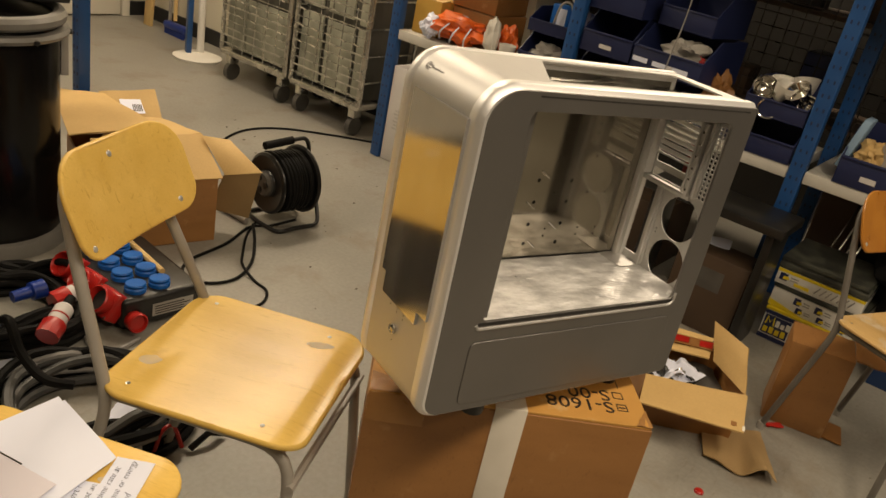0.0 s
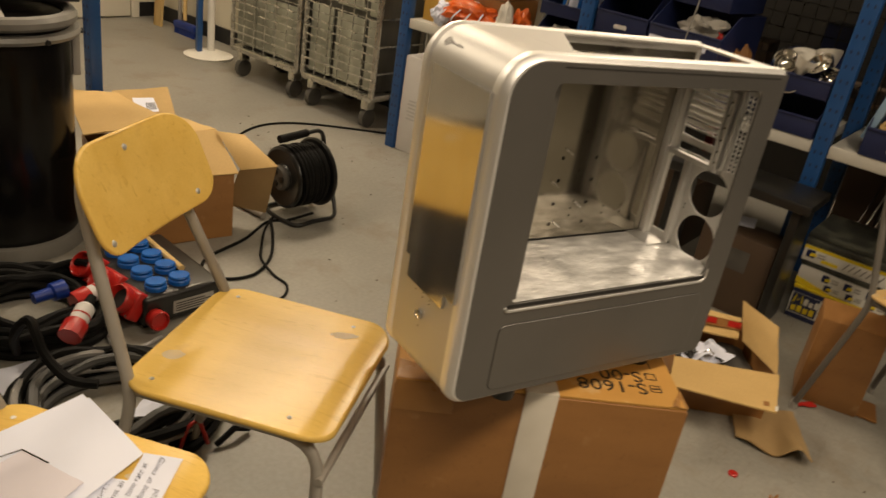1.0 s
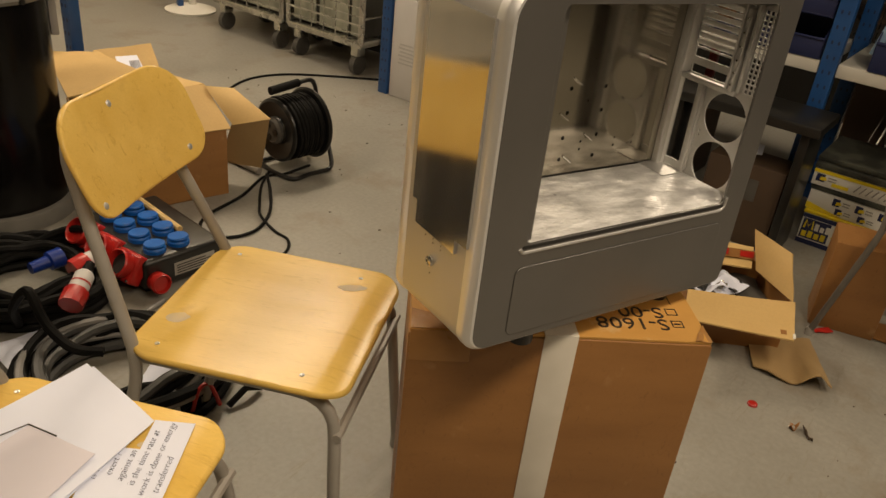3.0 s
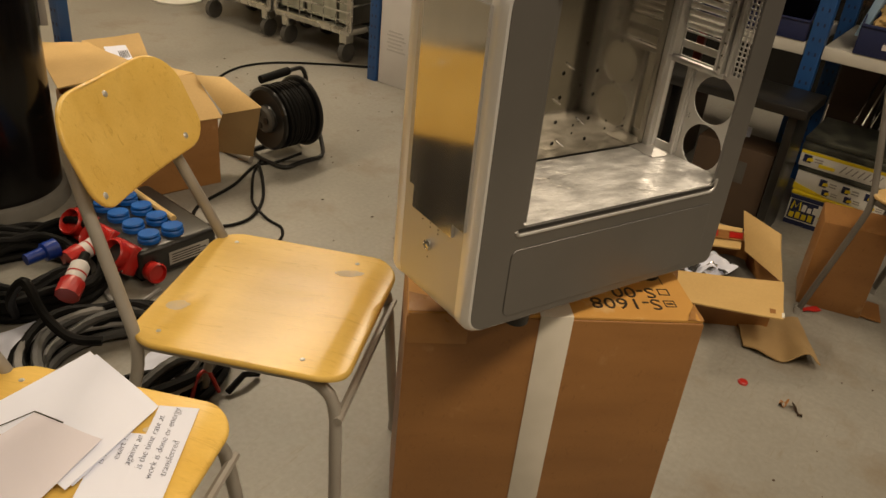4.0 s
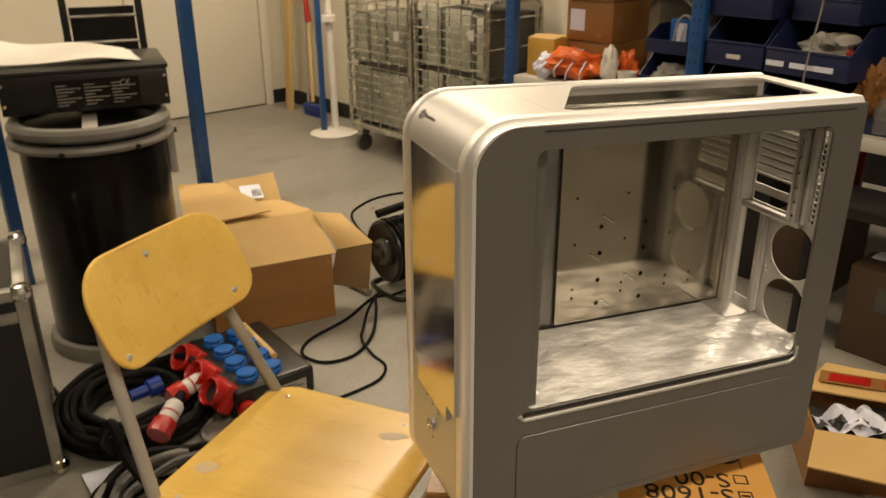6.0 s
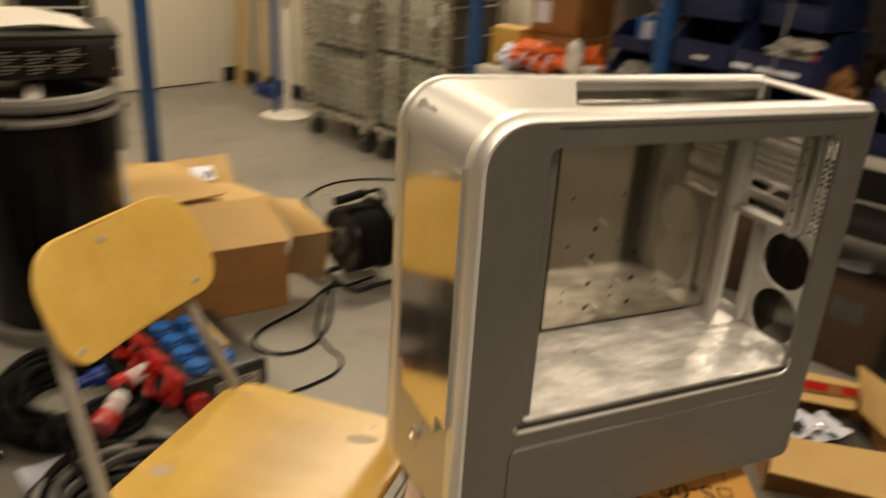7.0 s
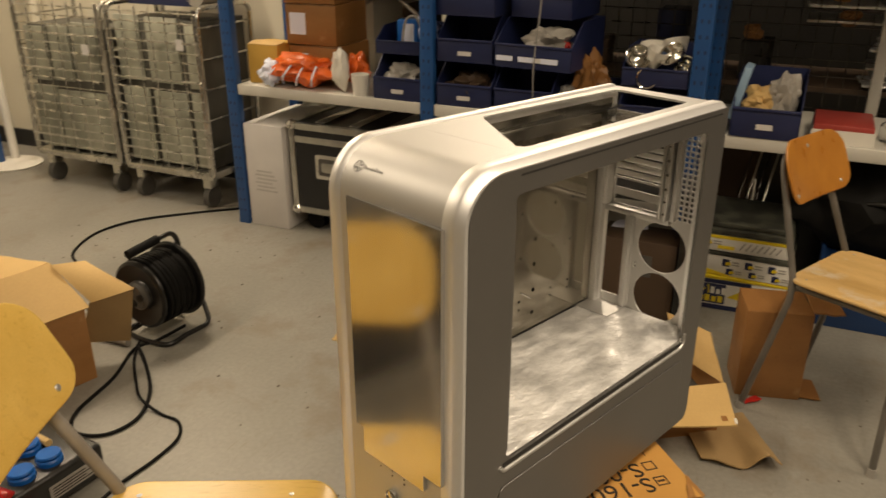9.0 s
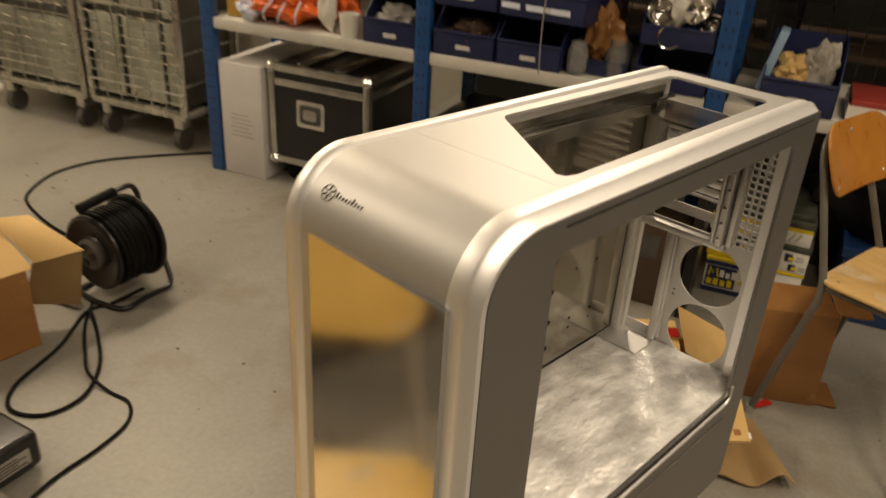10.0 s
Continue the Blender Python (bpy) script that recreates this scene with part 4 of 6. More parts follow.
fc = flight_case(ROOM @ pose(0.262, 0.03, 0), 0.46, 0.42, 0.50, "black flight case with aluminium edges and butterfly latch")
for x in (0.12, 0.29):
    part("lid_bar", B(x, x + 0.05, 0.03, 0.39, 0.501, 0.507, 0.002), CHROME, fc)
wb = empty("carton", ROOM @ pose(0.035, 0.01, 0), "plain dull white cardboard box with faint print", "box")
part("body", B(0.0, 0.205, 0.0, 0.42, 0.0, 0.478, 0.004), DULLWHITE, wb)
GREYINK = material("faint_grey_print", (0.50, 0.48, 0.46), (0.44, 0.42, 0.40), 0.7, 0, 5)
for k in range(6):
    part("print_bar", B(0.045 + 0.008 * (k % 2), 0.16 - 0.012 * (k % 3), -0.0008, 0.001, 0.17 + 0.018 * k, 0.178 + 0.018 * k), GREYINK, wb)

# ---- yellow printed paper boxes ----
REAMWHITE = material("glossy_white_printed_card", (0.80, 0.78, 0.72), (0.73, 0.71, 0.65), 0.4, 0, 6)
REAMLID = material("mottled_grey_lid", (0.075, 0.078, 0.06), (0.035, 0.036, 0.03), 0.5, 0, 16, 7, contrast=(0.42, 0.58))


def stroke(root, pts, r, mat, name="print_bar"):
    """A printed line on a carton's front, as a thin raised band."""
    part(name, sweep(bmesh.new(), [(x, -0.0004, z) for x, z in pts], r, 5), mat, root)


def ream_mark(root, x, z, w, h):
    """A small dark and yellow printed mark with two lines of unreadable print beside it."""
    part("print_mark", B(x, x + w, -0.0016, 0.001, z, z + h), BINBLUE, root)
    part("print_mark", plate([[(x + w * 0.45, z + h * 0.15), (x + w * 1.3, z + h * 0.30), (x + w * 1.1, z + h * 0.72), (x + w * 0.5, z + h * 0.60)]], 0.001, YELLOWPL, Matrix.Translation((0, -0.0026, 0)) @ XZ), YELLOWPL, root)
    for q in (0.25, 0.62):
        part("print_bar", B(x + w * 1.4, x + w * 2.4, -0.0014, 0.001, z + h * q, z + h * (q + 0.16)), GREYPL, root)


def ream_box(u, v, z, w, h, turn, style, label):
    root = empty("paper_carton", ROOM @ Matrix.Translation((u, v, z)) @ pose(0, 0, 0, 0, 0, turn), label, "box", "printed paper cartons")
    part("body", B(0, w, 0, 0.30, 0, h, 0.003), REAMWHITE, root)
    if style == 0:
        part("print_panel", B(0.0, w, -0.0012, 0.002, 0.002, h * 0.16), BINBLUE, root, "navy foot stripe")
        part("print_panel", B(0.0, w * 0.62, -0.0012, 0.002, h * 0.86, h - 0.002), BINBLUE, root)
        part("print_panel", B(0.006, w * 0.34, -0.0014, 0.002, h * 0.20, h * 0.84), BINBLUE, root, "navy panel with yellow letters")
        part("print_panel", plate([[(w * 0.36, h * 0.44), (w * 0.60, h * 0.86), (w * 0.62, h * 0.60), (w * 0.52, h * 0.40)]], 0.001, YELLOWPL, Matrix.Translation((0, -0.0016, 0)) @ XZ), YELLOWPL, root)
        stroke(root, [(0.014, h * 0.52), (0.018, h * 0.80), (0.028, h * 0.60), (0.040, h * 0.80), (0.044, h * 0.52)], 0.0036, YELLOWPL)
        for k in range(3):
            part("print_bar", B(0.050 + 0.019 * k, 0.064 + 0.019 * k, -0.0024, 0.001, h * 0.52, h * (0.74 - 0.06 * (k % 2))), REAMWHITE, root)
        for k in range(4):
            part("print_bar", B(0.012 + 0.022 * k, 0.028 + 0.022 * k, -0.0024, 0.001, h * 0.25, h * (0.43 + 0.03 * (k % 2))), YELLOWPL, root)
        for k in range(3):
            x = w * 0.60 + 0.034 * k
            stroke(root, [(x, h * 0.30), (x + 0.010, h * 0.24), (x + 0.032, h * 0.66), (x + 0.026, h * 0.76), (x + 0.012, h * 0.52)], 0.0030, GREYPL)
        part("lid", B(-0.003, w + 0.003, -0.003, 0.303, h + 0.0005, h + 0.012, 0.002), YELLOWPL, root, "yellow lid of the paper carton")
    elif style == 2:
        for k in range(3):
            ream_mark(root, w * (0.27 + 0.25 * k), h * 0.50, 0.024, h * 0.36)
            ream_mark(root, w * (0.42 + 0.25 * k) - 0.03, h * 0.10, 0.022, h * 0.30)
        part("print_panel", plate([[(0.0, 0.002), (w * 0.40, 0.002), (0.0, h * 0.34)]], 0.001, YELLOWPL, Matrix.Translation((0, -0.0012, 0)) @ XZ), YELLOWPL, root)
        part("lid", B(-0.003, w + 0.003, -0.003, 0.303, h + 0.0005, h + 0.018, 0.002), REAMLID, root, "mottled grey lid of the paper carton")
    else:
        part("print_panel", B(0.0, w, -0.0012, 0.002, h * 0.78, h - 0.002), YELLOWPL, root, "yellow top stripe")
        ream_mark(root, w * 0.04, h * 0.28, 0.028, h * 0.44)
        part("print_panel", B(w * 0.22, w * 0.40, -0.0013, 0.002, h * 0.16, h * 0.36), YELLOWPL, root)
        for q in range(7):
            x = w * 0.46 + 0.020 * q
            stroke(root, [(x, h * 0.22), (x + 0.016, h * 0.66)], 0.0022, GREYPL)
        part("lid", B(-0.003, w + 0.003, -0.003, 0.303, h + 0.0005, h + 0.022, 0.002), REAMLID, root, "mottled grey lid of the paper carton")
    return root


ream_box(2.040, 0.00, 0.0, 0.30, 0.120, 2, 0, "white, navy and yellow printed paper carton on the floor")
ream_box(2.032, 0.015, 0.1335, 0.31, 0.075, -2, 2, "white paper carton with small yellow prints in a stack")
ream_box(2.025, 0.005, 0.228, 0.31, 0.062, 1, 1, "flat white paper carton with a yellow top stripe in a stack")
thing("lid", B(2.02, 2.33, 0.02, 0.32, 0.314, 0.332, 0.003), REAMLID, ROOM, "dark grey flat lid on the paper cartons", "box")

# ---- black cabinet with a brown box, blue crate ----
cab = empty("cabinet", ROOM @ pose(1.56, -0.235, 0), "low black open cabinet in front of the rack", "cabinet")
part("side_panel", B(0.43, 0.46, 0, 0.21, 0, 0.465, 0.003), BLACKPL, cab)
part("side_panel", B(0.0, 0.025, 0, 0.21, 0, 0.465, 0.003), BLACKPL, cab)
part("top_panel", B(-0.03, 0.49, -0.03, 0.215, 0.465, 0.50, 0.006), BLACKPL, cab)
part("shelf_rail", B(0.025, 0.43, 0.19, 0.21, 0.425, 0.465), BLACKPL, cab)
cb = empty("carton", ROOM @ pose(1.71, -0.20, 0), "dark brown carton standing inside the black cabinet", "box")
part("body", B(0, 0.27, 0, 0.16, 0.0, 0.30, 0.003), DARKBROWN, cb)
part("label", B(0.09, 0.19, -0.001, 0.002, 0.17, 0.25), CASTOR, cb, "dull grey paper label")
thing("crumpled_paper", sheet((0.0, 0.0, 0.306), (0.13, 0.0, 0.310), (0.12, 0.045, 0.326), (0.02, 0.05, 0.314), 0.002, 7, 0.014, 0, 2.2), PAPER, ROOM @ pose(1.73, -0.10, 0), "crumpled white paper lying on the dark carton", "paper")
BLUECRATE = material("dark_blue_crate", (0.010, 0.040, 0.13), (0.008, 0.030, 0.10), 0.5, 0, 6)
cr = empty("crate", ROOM @ pose(2.44, 0.03, 0), "blue plastic crate under the shelf", "crate")
part("body", open_box(bmesh.new(), 0, 0.42, 0, 0.36, 0.0, 0.25, 0.006), BLUECRATE, cr)
part("rim", open_box(bmesh.new(), -0.01, 0.43, -0.01, 0.37, 0.225, 0.255, 0.012), BLUECRATE, cr)
bagb = bmesh.new()
bmesh.ops.create_icosphere(bagb, subdivisions=4, radius=1.0)
for v in bagb.verts:
    v.co = Vector((v.co.x * 0.31, v.co.y * 0.17, v.co.z * 0.175)) * (1 + 0.28 * noise.noise(v.co * 2.3))
bag = thing("black_bag", bagb, RUBBER, ROOM @ pose(2.62, 0.22, 0.40), "black cloth bag slumped on the blue crate", "bag")

part("strap", sweep(bmesh.new(), smooth_path([(-0.15, -0.13, 0.02), (-0.06, -0.17, 0.06), (0.06, -0.17, 0.05), (0.16, -0.12, 0.0)], 6), 0.008, 8), BLACKPL, bag)

# ---- open carton behind the chair ----
cbx = empty("cardboard_box", G(0.10, 2.0), "open brown cardboard box with bent flaps", "box")
o = cbx.matrix_world.translation


def card(parent, pts, mat, thick=0.005, warp=0.006, seed=0.0, label="", name="flap", curl=0.0):
    o = parent.matrix_world.translation
    return part(name, sheet(*[G(*p) - o for p in pts], thick, 8, warp, curl, seed), mat, parent, label)


card(cbx, [(-0.115, 1.760, 0.0), (0.302, 1.790, 0.0), (0.296, 1.775, 0.25), (-0.115, 1.745, 0.25)], CARD, 0.006, 0.004, 1, name="front_wall")
card(cbx, [(-0.118, 2.22, 0.0), (-0.115, 1.752, 0.0), (-0.115, 1.752, 0.25), (-0.118, 2.22, 0.25)], CARD, 0.006, 0.003, 2, name="side_wall")
card(cbx, [(0.302, 1.796, 0.0), (0.300, 2.24, 0.0), (0.300, 2.24, 0.25), (0.298, 1.786, 0.25)], CARD, 0.006, 0.003, 3, name="side_wall")
card(cbx, [(0.300, 2.245, 0.0), (-0.118, 2.225, 0.0), (-0.118, 2.225, 0.25), (0.300, 2.245, 0.25)], CARD, 0.006, 0.003, 4, name="back_wall")
card(cbx, [(-0.115, 1.755, 0.0), (0.30, 1.79, 0.0), (0.30, 2.24, 0.0), (-0.115, 2.22, 0.0)], CARD, 0.004, 0.0, 5, name="bottom")
card(cbx, [(-0.115, 1.748, 0.252), (0.310, 1.768, 0.252), (0.275, 1.915, 0.362), (-0.10, 1.90, 0.350)], CARDLIGHT, 0.005, 0.006, 6)
card(cbx, [(-0.06, 1.915, 0.350), (0.272, 1.918, 0.362), (0.215, 2.23, 0.315), (0.02, 2.23, 0.312)], CARDLIGHT, 0.005, 0.008, 7)
card(cbx, [(-0.16, 1.93, 0.352), (0.13, 1.935, 0.378), (0.03, 2.34, 0.372), (-0.14, 2.38, 0.372)], CARDLIGHT, 0.005, 0.010, 8)
card(cbx, [(0.0, 2.28, 0.27), (0.235, 2.26, 0.27), (0.232, 2.40, 0.372), (0.02, 2.38, 0.365)], CARDLIGHT, 0.005, 0.008, 9)
card(cbx, [(0.322, 1.782, 0.256), (0.418, 1.690, 0.300), (0.362, 1.880, 0.352), (0.268, 1.90, 0.362)], CARDLIGHT, 0.005, 0.002, 10)
card(cbx, [(0.316, 1.905, 0.072), (0.435, 1.815, 0.066), (0.416, 1.692, 0.296), (0.318, 1.790, 0.252)], CARDDULL, 0.005, 0.003, 11)
card(cbx, [(0.085, 2.265, 0.318), (0.165, 2.262, 0.318), (0.160, 2.33, 0.352), (0.082, 2.33, 0.352)], PAPER, 0.0012, 0.002, 12, "white barcode label", "label")
for k in range(6):
    x = 0.125 + 0.006 * k
    card(cbx, [(x, 2.272, 0.3235), (x + 0.003, 2.272, 0.3235), (x + 0.003, 2.305, 0.3405), (x, 2.305, 0.3405)], INK, 0.001, 0.0, 0, "", "label_bar")

thing("tube", rod(bmesh.new(), G(0.400, 2.075, 0.014), G(0.462, 1.900, 0.014), 0.013, 12), TUBE, Matrix(), "pale grey tube lying on the floor behind the carton", "tube")

# ---- cable reel ----
RM = G(0.603, 1.92) 
reel = empty("cable_reel", Matrix.Translation(RM) @ pose(0, 0, 0, 0, 0, 14), "black cable reel on a tube stand", "cable reel")
AX = pose(0, 0, 0.168, 0, 90, 0)      # turns a lathe's axis along the local x
part("disc", lathe(bmesh.new(), [(0.030, -0.070), (0.075, -0.076), (0.108, -0.084), (0.118, -0.078), (0.120, -0.072), (0.110, -0.070), (0.070, -0.064), (0.030, -0.060), (0.030, -0.070)], 40, AX), BLACKPL, reel, "dished black flange")
part("disc", lathe(bmesh.new(), [(0.112, 0.072), (0.128, 0.071), (0.135, 0.076), (0.135, 0.082), (0.128, 0.086), (0.112, 0.084), (0.112, 0.072)], 40, AX), BLACKPL, reel, "black flange hoop")
for k in range(6):
    a = math.pi * k / 3 + 0.3
    part("spoke", rod(bmesh.new(), (0.079, 0.03 * math.cos(a), 0.168 + 0.03 * math.sin(a)), (0.079, 0.118 * math.cos(a), 0.168 + 0.118 * math.sin(a)), 0.006, 8), BLACKPL, reel)
part("drum_core", lathe(bmesh.new(), [(0.0, -0.082), (0.042, -0.082), (0.052, -0.074), (0.058, -0.060), (0.058, 0.070), (0.040, 0.082), (0.0, 0.082)], 28, AX), BLACKPL, reel)
part("socket_face", lathe(bmesh.new(), [(0.0, -0.098), (0.040, -0.098), (0.050, -0.090), (0.050, -0.080), (0.0, -0.080)], 24, AX), CASTOR, reel, "dark socket plate on the reel")
for k in range(3):
    a = 2.1 * k + 0.4
    part("socket", lathe(bmesh.new(), [(0.0, 0.0), (0.013, 0.0), (0.013, 0.004), (0.010, 0.005), (0.0, 0.003)], 14, AX @ Matrix.Translation((0.026 * math.cos(a), 0.026 * math.sin(a), -0.103))), BLACKPL, reel)
wound = bmesh.new()
turns = []
rnd = random.Random(21)
for layer in range(3):
    lean = rnd.uniform(-0.5, 0.5)
    for k in range(9):
        wob = rnd.uniform(-0.004, 0.004)
        for s in range(22):
            a = 2 * math.pi * s / 22
            r = 0.092 + layer * 0.011 + 0.005 * noise.noise(Vector((k * 1.7, math.cos(a) * 1.3, math.sin(a) + layer))) + wob * math.cos(a + lean)
            x = -0.054 + (k + s / 22) * 0.0132 + 0.006 * noise.noise(Vector((k * 0.9, math.sin(a), layer * 3.0)))
            turns.append((x if layer % 2 == 0 else 0.012 - x, r * math.cos(a), 0.168 + r * math.sin(a)))
sweep(wound, turns, 0.0078, 6)
part("wound_cable", wound, RUBBER, reel, "black rubber cable in many uneven turns")
t = bmesh.new()
sweep(t, rounded([(0.0, -0.105, 0.010), (-0.085, -0.115, 0.010), (-0.100, 0.0, 0.010), (-0.085, 0.10, 0.010), (0.105, 0.105, 0.010), (0.118, 0.03, 0.15), (0.112, 0.0, 0.290), (0.085, -0.005, 0.340), (-0.02, -0.005, 0.332)], 0.035), 0.0085, 10)
part("stand", t, BLACKPL, reel)
t = bmesh.new()
sweep(t, rounded([(0.0, -0.105, 0.010), (0.108, -0.112, 0.010), (0.128, -0.06, 0.09), (0.116, 0.0, 0.168), (0.07, 0.0, 0.168)], 0.03), 0.0085, 10)
part("stand", t, BLACKPL, reel)
t = bmesh.new()
sweep(t, [(-0.105, -0.005, 0.324), (0.02, -0.005, 0.335)], 0.0155, 12)
part("grip", t, RUBBER, reel)


# ---- loose cables ----
def cable(pts, r, mat, label, group="loose cables"):
    path = smooth_path([G(x, y, r + z) for x, y, z in pts], 8)
    o = path[0].copy()
    return thing("cable", sweep(bmesh.new(), [p - o for p in path], r, 8), mat, Matrix.Translation(o), label, "cable", group)


cable([(1.60, 2.72, 0), (1.475, 2.77, 0), (1.28, 2.88, 0), (1.05, 2.98, 0), (0.86, 2.97, 0), (0.71, 2.86, 0), (0.645, 2.74, 0), (0.63, 2.5, 0), (0.66, 2.25, 0), (0.70, 2.02, 0), (0.70, 1.96, 0.05)], 0.0056, RUBBER, "black rubber cable running from the reel to the rack")
cable([(0.62, 1.80, 0.05), (0.54, 1.86, 0.0), (0.46, 1.86, 0), (0.33, 1.74, 0), (0.17, 1.64, 0), (0.125, 1.55, 0), (0.18, 1.475, 0), (0.28, 1.485, 0), (0.37, 1.585, 0), (0.43, 1.72, 0.012), (0.47, 1.85, 0.016)], 0.0056, RUBBER, "black rubber cable lying in a loop on the floor")
cable([(0.50, 1.90, 0.0), (0.43, 1.80, 0.0), (0.365, 1.66, 0.0), (0.325, 1.55, 0.014), (0.335, 1.46, 0), (0.35, 1.385, 0), (0.31, 1.315, 0), (0.22, 1.275, 0), (0.10, 1.245, 0), (0.0, 1.2, 0)], 0.0048, RUBBER, "thin black cable winding across the floor")


def coil(x, y, r, turns, cr, height, mat, label, seed, squash=1.0, turn=0.0):
    rnd = random.Random(seed)
    pts = []
    a0 = rnd.random() * 6
    n = 40
    for k in range(turns * n + 1):
        a = a0 + 2 * math.pi * k / n
        i = k / n
        rr = r * (1 + 0.17 * noise.noise(Vector((i * 0.55, seed * 3.1, math.cos(a))))) + 0.014 * math.sin(i * 2.4 + seed)
        z = cr + height * (0.5 + 0.5 * math.sin(i * 1.7 + seed)) * (0.55 + 0.45 * noise.noise(Vector((math.cos(a) + seed, math.sin(a), i * 0.6))))
        px, py = rr * math.cos(a), rr * math.sin(a) * squash
        pts.append((px * math.cos(turn) - py * math.sin(turn), px * math.sin(turn) + py * math.cos(turn), max(cr, z)))
    return thing("cable_coil", sweep(bmesh.new(), pts, cr, 8), mat, Matrix.Translation(G(x, y)), label, "cable", "coiled cables")


coil(-0.385, 1.395, 0.185, 9, 0.0115, 0.10, RUBBER, "heap of thick black rubber cable coiled by the drum", 1)
coil(-0.40, 1.41, 0.135, 7, 0.0115, 0.09, RUBBER, "inner turns of thick black cable coiled by the drum", 2)
coil(-0.285, 0.885, 0.225, 7, 0.0135, 0.10, RUBBER, "large coil of thick black cable under the chair", 3, 0.85)
coil(-0.300, 0.900, 0.190, 6, 0.012, 0.12, RUBBER, "thick black cable coiled loosely under the chair", 4, 0.9)
coil(-0.275, 0.880, 0.205, 3, 0.010, 0.13, GREYCABLE, "grey cable coiled among black cables", 5, 0.85)
coil(-0.290, 0.890, 0.170, 3, 0.013, 0.12, material("dark_grey_cable", (0.07, 0.068, 0.064), (0.05, 0.05, 0.047), 0.5, 0, 20), "dark grey cable coiled among black cables", 6, 0.9)
cable([(-0.46, 1.20, 0.02), (-0.47, 1.12, 0.12), (-0.44, 1.05, 0.20), (-0.42, 0.99, 0.14), (-0.38, 0.93, 0.10), (-0.32, 0.90, 0.09)], 0.012, RUBBER, "bent black cable end rising from the coil")
cable([(-0.10, 1.20, 0.0), (-0.17, 1.16, 0.0), (-0.22, 1.19, 0.0), (-0.23, 1.25, 0.0), (-0.2, 1.29, 0.0)], 0.007, GREYCABLE, "short pale grey cable on the floor")
part("strap", sweep(bmesh.new(), [(0.0, 0.0, 0.0), (0.05, 0.02, 0.02), (0.09, 0.03, 0.0)], 0.008, 6), RUBBER, tagged(empty("cable_strap", G(-0.10, 0.70, 0.01), "black strap on the cable coil", "strap"), "black strap end on the cable coil"))
part("tie", sweep(bmesh.new(), smooth_path([(-0.02, 0, 0), (0, 0.01, 0.05), (0.025, 0.01, 0.06), (0.045, 0, 0)], 5), 0.005, 6), REDPL, empty("cable_tie", G(-0.165, 0.70, 0.02), "red cable tie round the coil", "cable tie"))

# ---- socket distribution box ----
db = empty("socket_box", Matrix.Translation(G(-0.135, 1.245)) @ pose(0, 0, 0, 0, 0, 14), "black rubber power distribution box with blue and red sockets", "socket box")
b = bmesh.new()
bx(b, 0, 0.25, 0, 0.37, 0.012, 0.105, 0.014, 3)
part("body", b, BLACKPL, db)
part("front_label", B(0.09, 0.22, -0.0015, 0.004, 0.035, 0.075), GREYPL, db, "pale printed label")
for k in range(4):
    part("label_bar", B(0.098, 0.21 - 0.02 * (k % 2), -0.0022, 0.001, 0.041 + 0.008 * k, 0.044 + 0.008 * k), INK, db)
for x in (0.03, 0.22):
    part("skid", B(x - 0.02, x + 0.02, 0.02, 0.35, 0.0, 0.014, 0.004), RUBBER, db)
for i in range(2):
    for j in range(4):
        x, y = 0.062 + 0.074 * i, 0.050 + 0.082 * j
        so = part("blue_socket", lathe(bmesh.new(), [(0.0, 0.100), (0.031, 0.100), (0.031, 0.116), (0.027, 0.120), (0.0, 0.121)], 24, Matrix.Translation((x, y, 0))), BLUEPL, db)
        lid = bmesh.new()
        lathe(lid, [(0.0, 0.0), (0.029, 0.0), (0.030, 0.003), (0.028, 0.007), (0.0, 0.008)], 24, Matrix.Translation((x, y, 0.1225)) @ pose(0, 0, 0, -5, 0, 0))
        part("socket_lid", lid, BLUEPL, so)
part("wooden_stick", sweep(bmesh.new(), rounded([(0.172, 0.10, 0.116), (0.178, 0.34, 0.116)], 0.01), 0.010, 8), WOODPINE, db, "pale strip along the top")
for j in range(3):
    m = Matrix.Translation((-0.012, 0.055 + 0.115 * j, 0.075)) @ pose(0, 0, 0, 0, -52, 8)
    so = part("red_socket", bx(bmesh.new(), -0.042, 0.042, -0.045, 0.045, -0.02, 0.025, 0.008, 3, m), REDPL, db)
    part("socket_collar", lathe(bmesh.new(), [(0.030, 0.02), (0.038, 0.02), (0.040, 0.052), (0.036, 0.056), (0.033, 0.052), (0.031, 0.03), (0.0, 0.03)], 24, m), REDPL, so)
    part("socket_bore", lathe(bmesh.new(), [(0.0, 0.031), (0.030, 0.031), (0.030, 0.034), (0.0, 0.034)], 20, m), DARKGAP if j == 0 else REDPL, so)
    for k in range(2):
        part("socket_screw", lathe(bmesh.new(), [(0.004, 0.024), (0.004, 0.028), (0.0, 0.029)], 8, m @ Matrix.Translation(((-0.034, 0.034)[k], (-0.037, 0.037)[k], 0))), CHROME, so)
so = part("red_socket", lathe(bmesh.new(), [(0.0, 0.0), (0.028, 0.0), (0.030, 0.03), (0.026, 0.035), (0.022, 0.024), (0.0, 0.024)], 24, Matrix.Translation((0.03, -0.004, 0.042)) @ pose(0, 0, 0, 82, 0, 0)), REDPL, db)


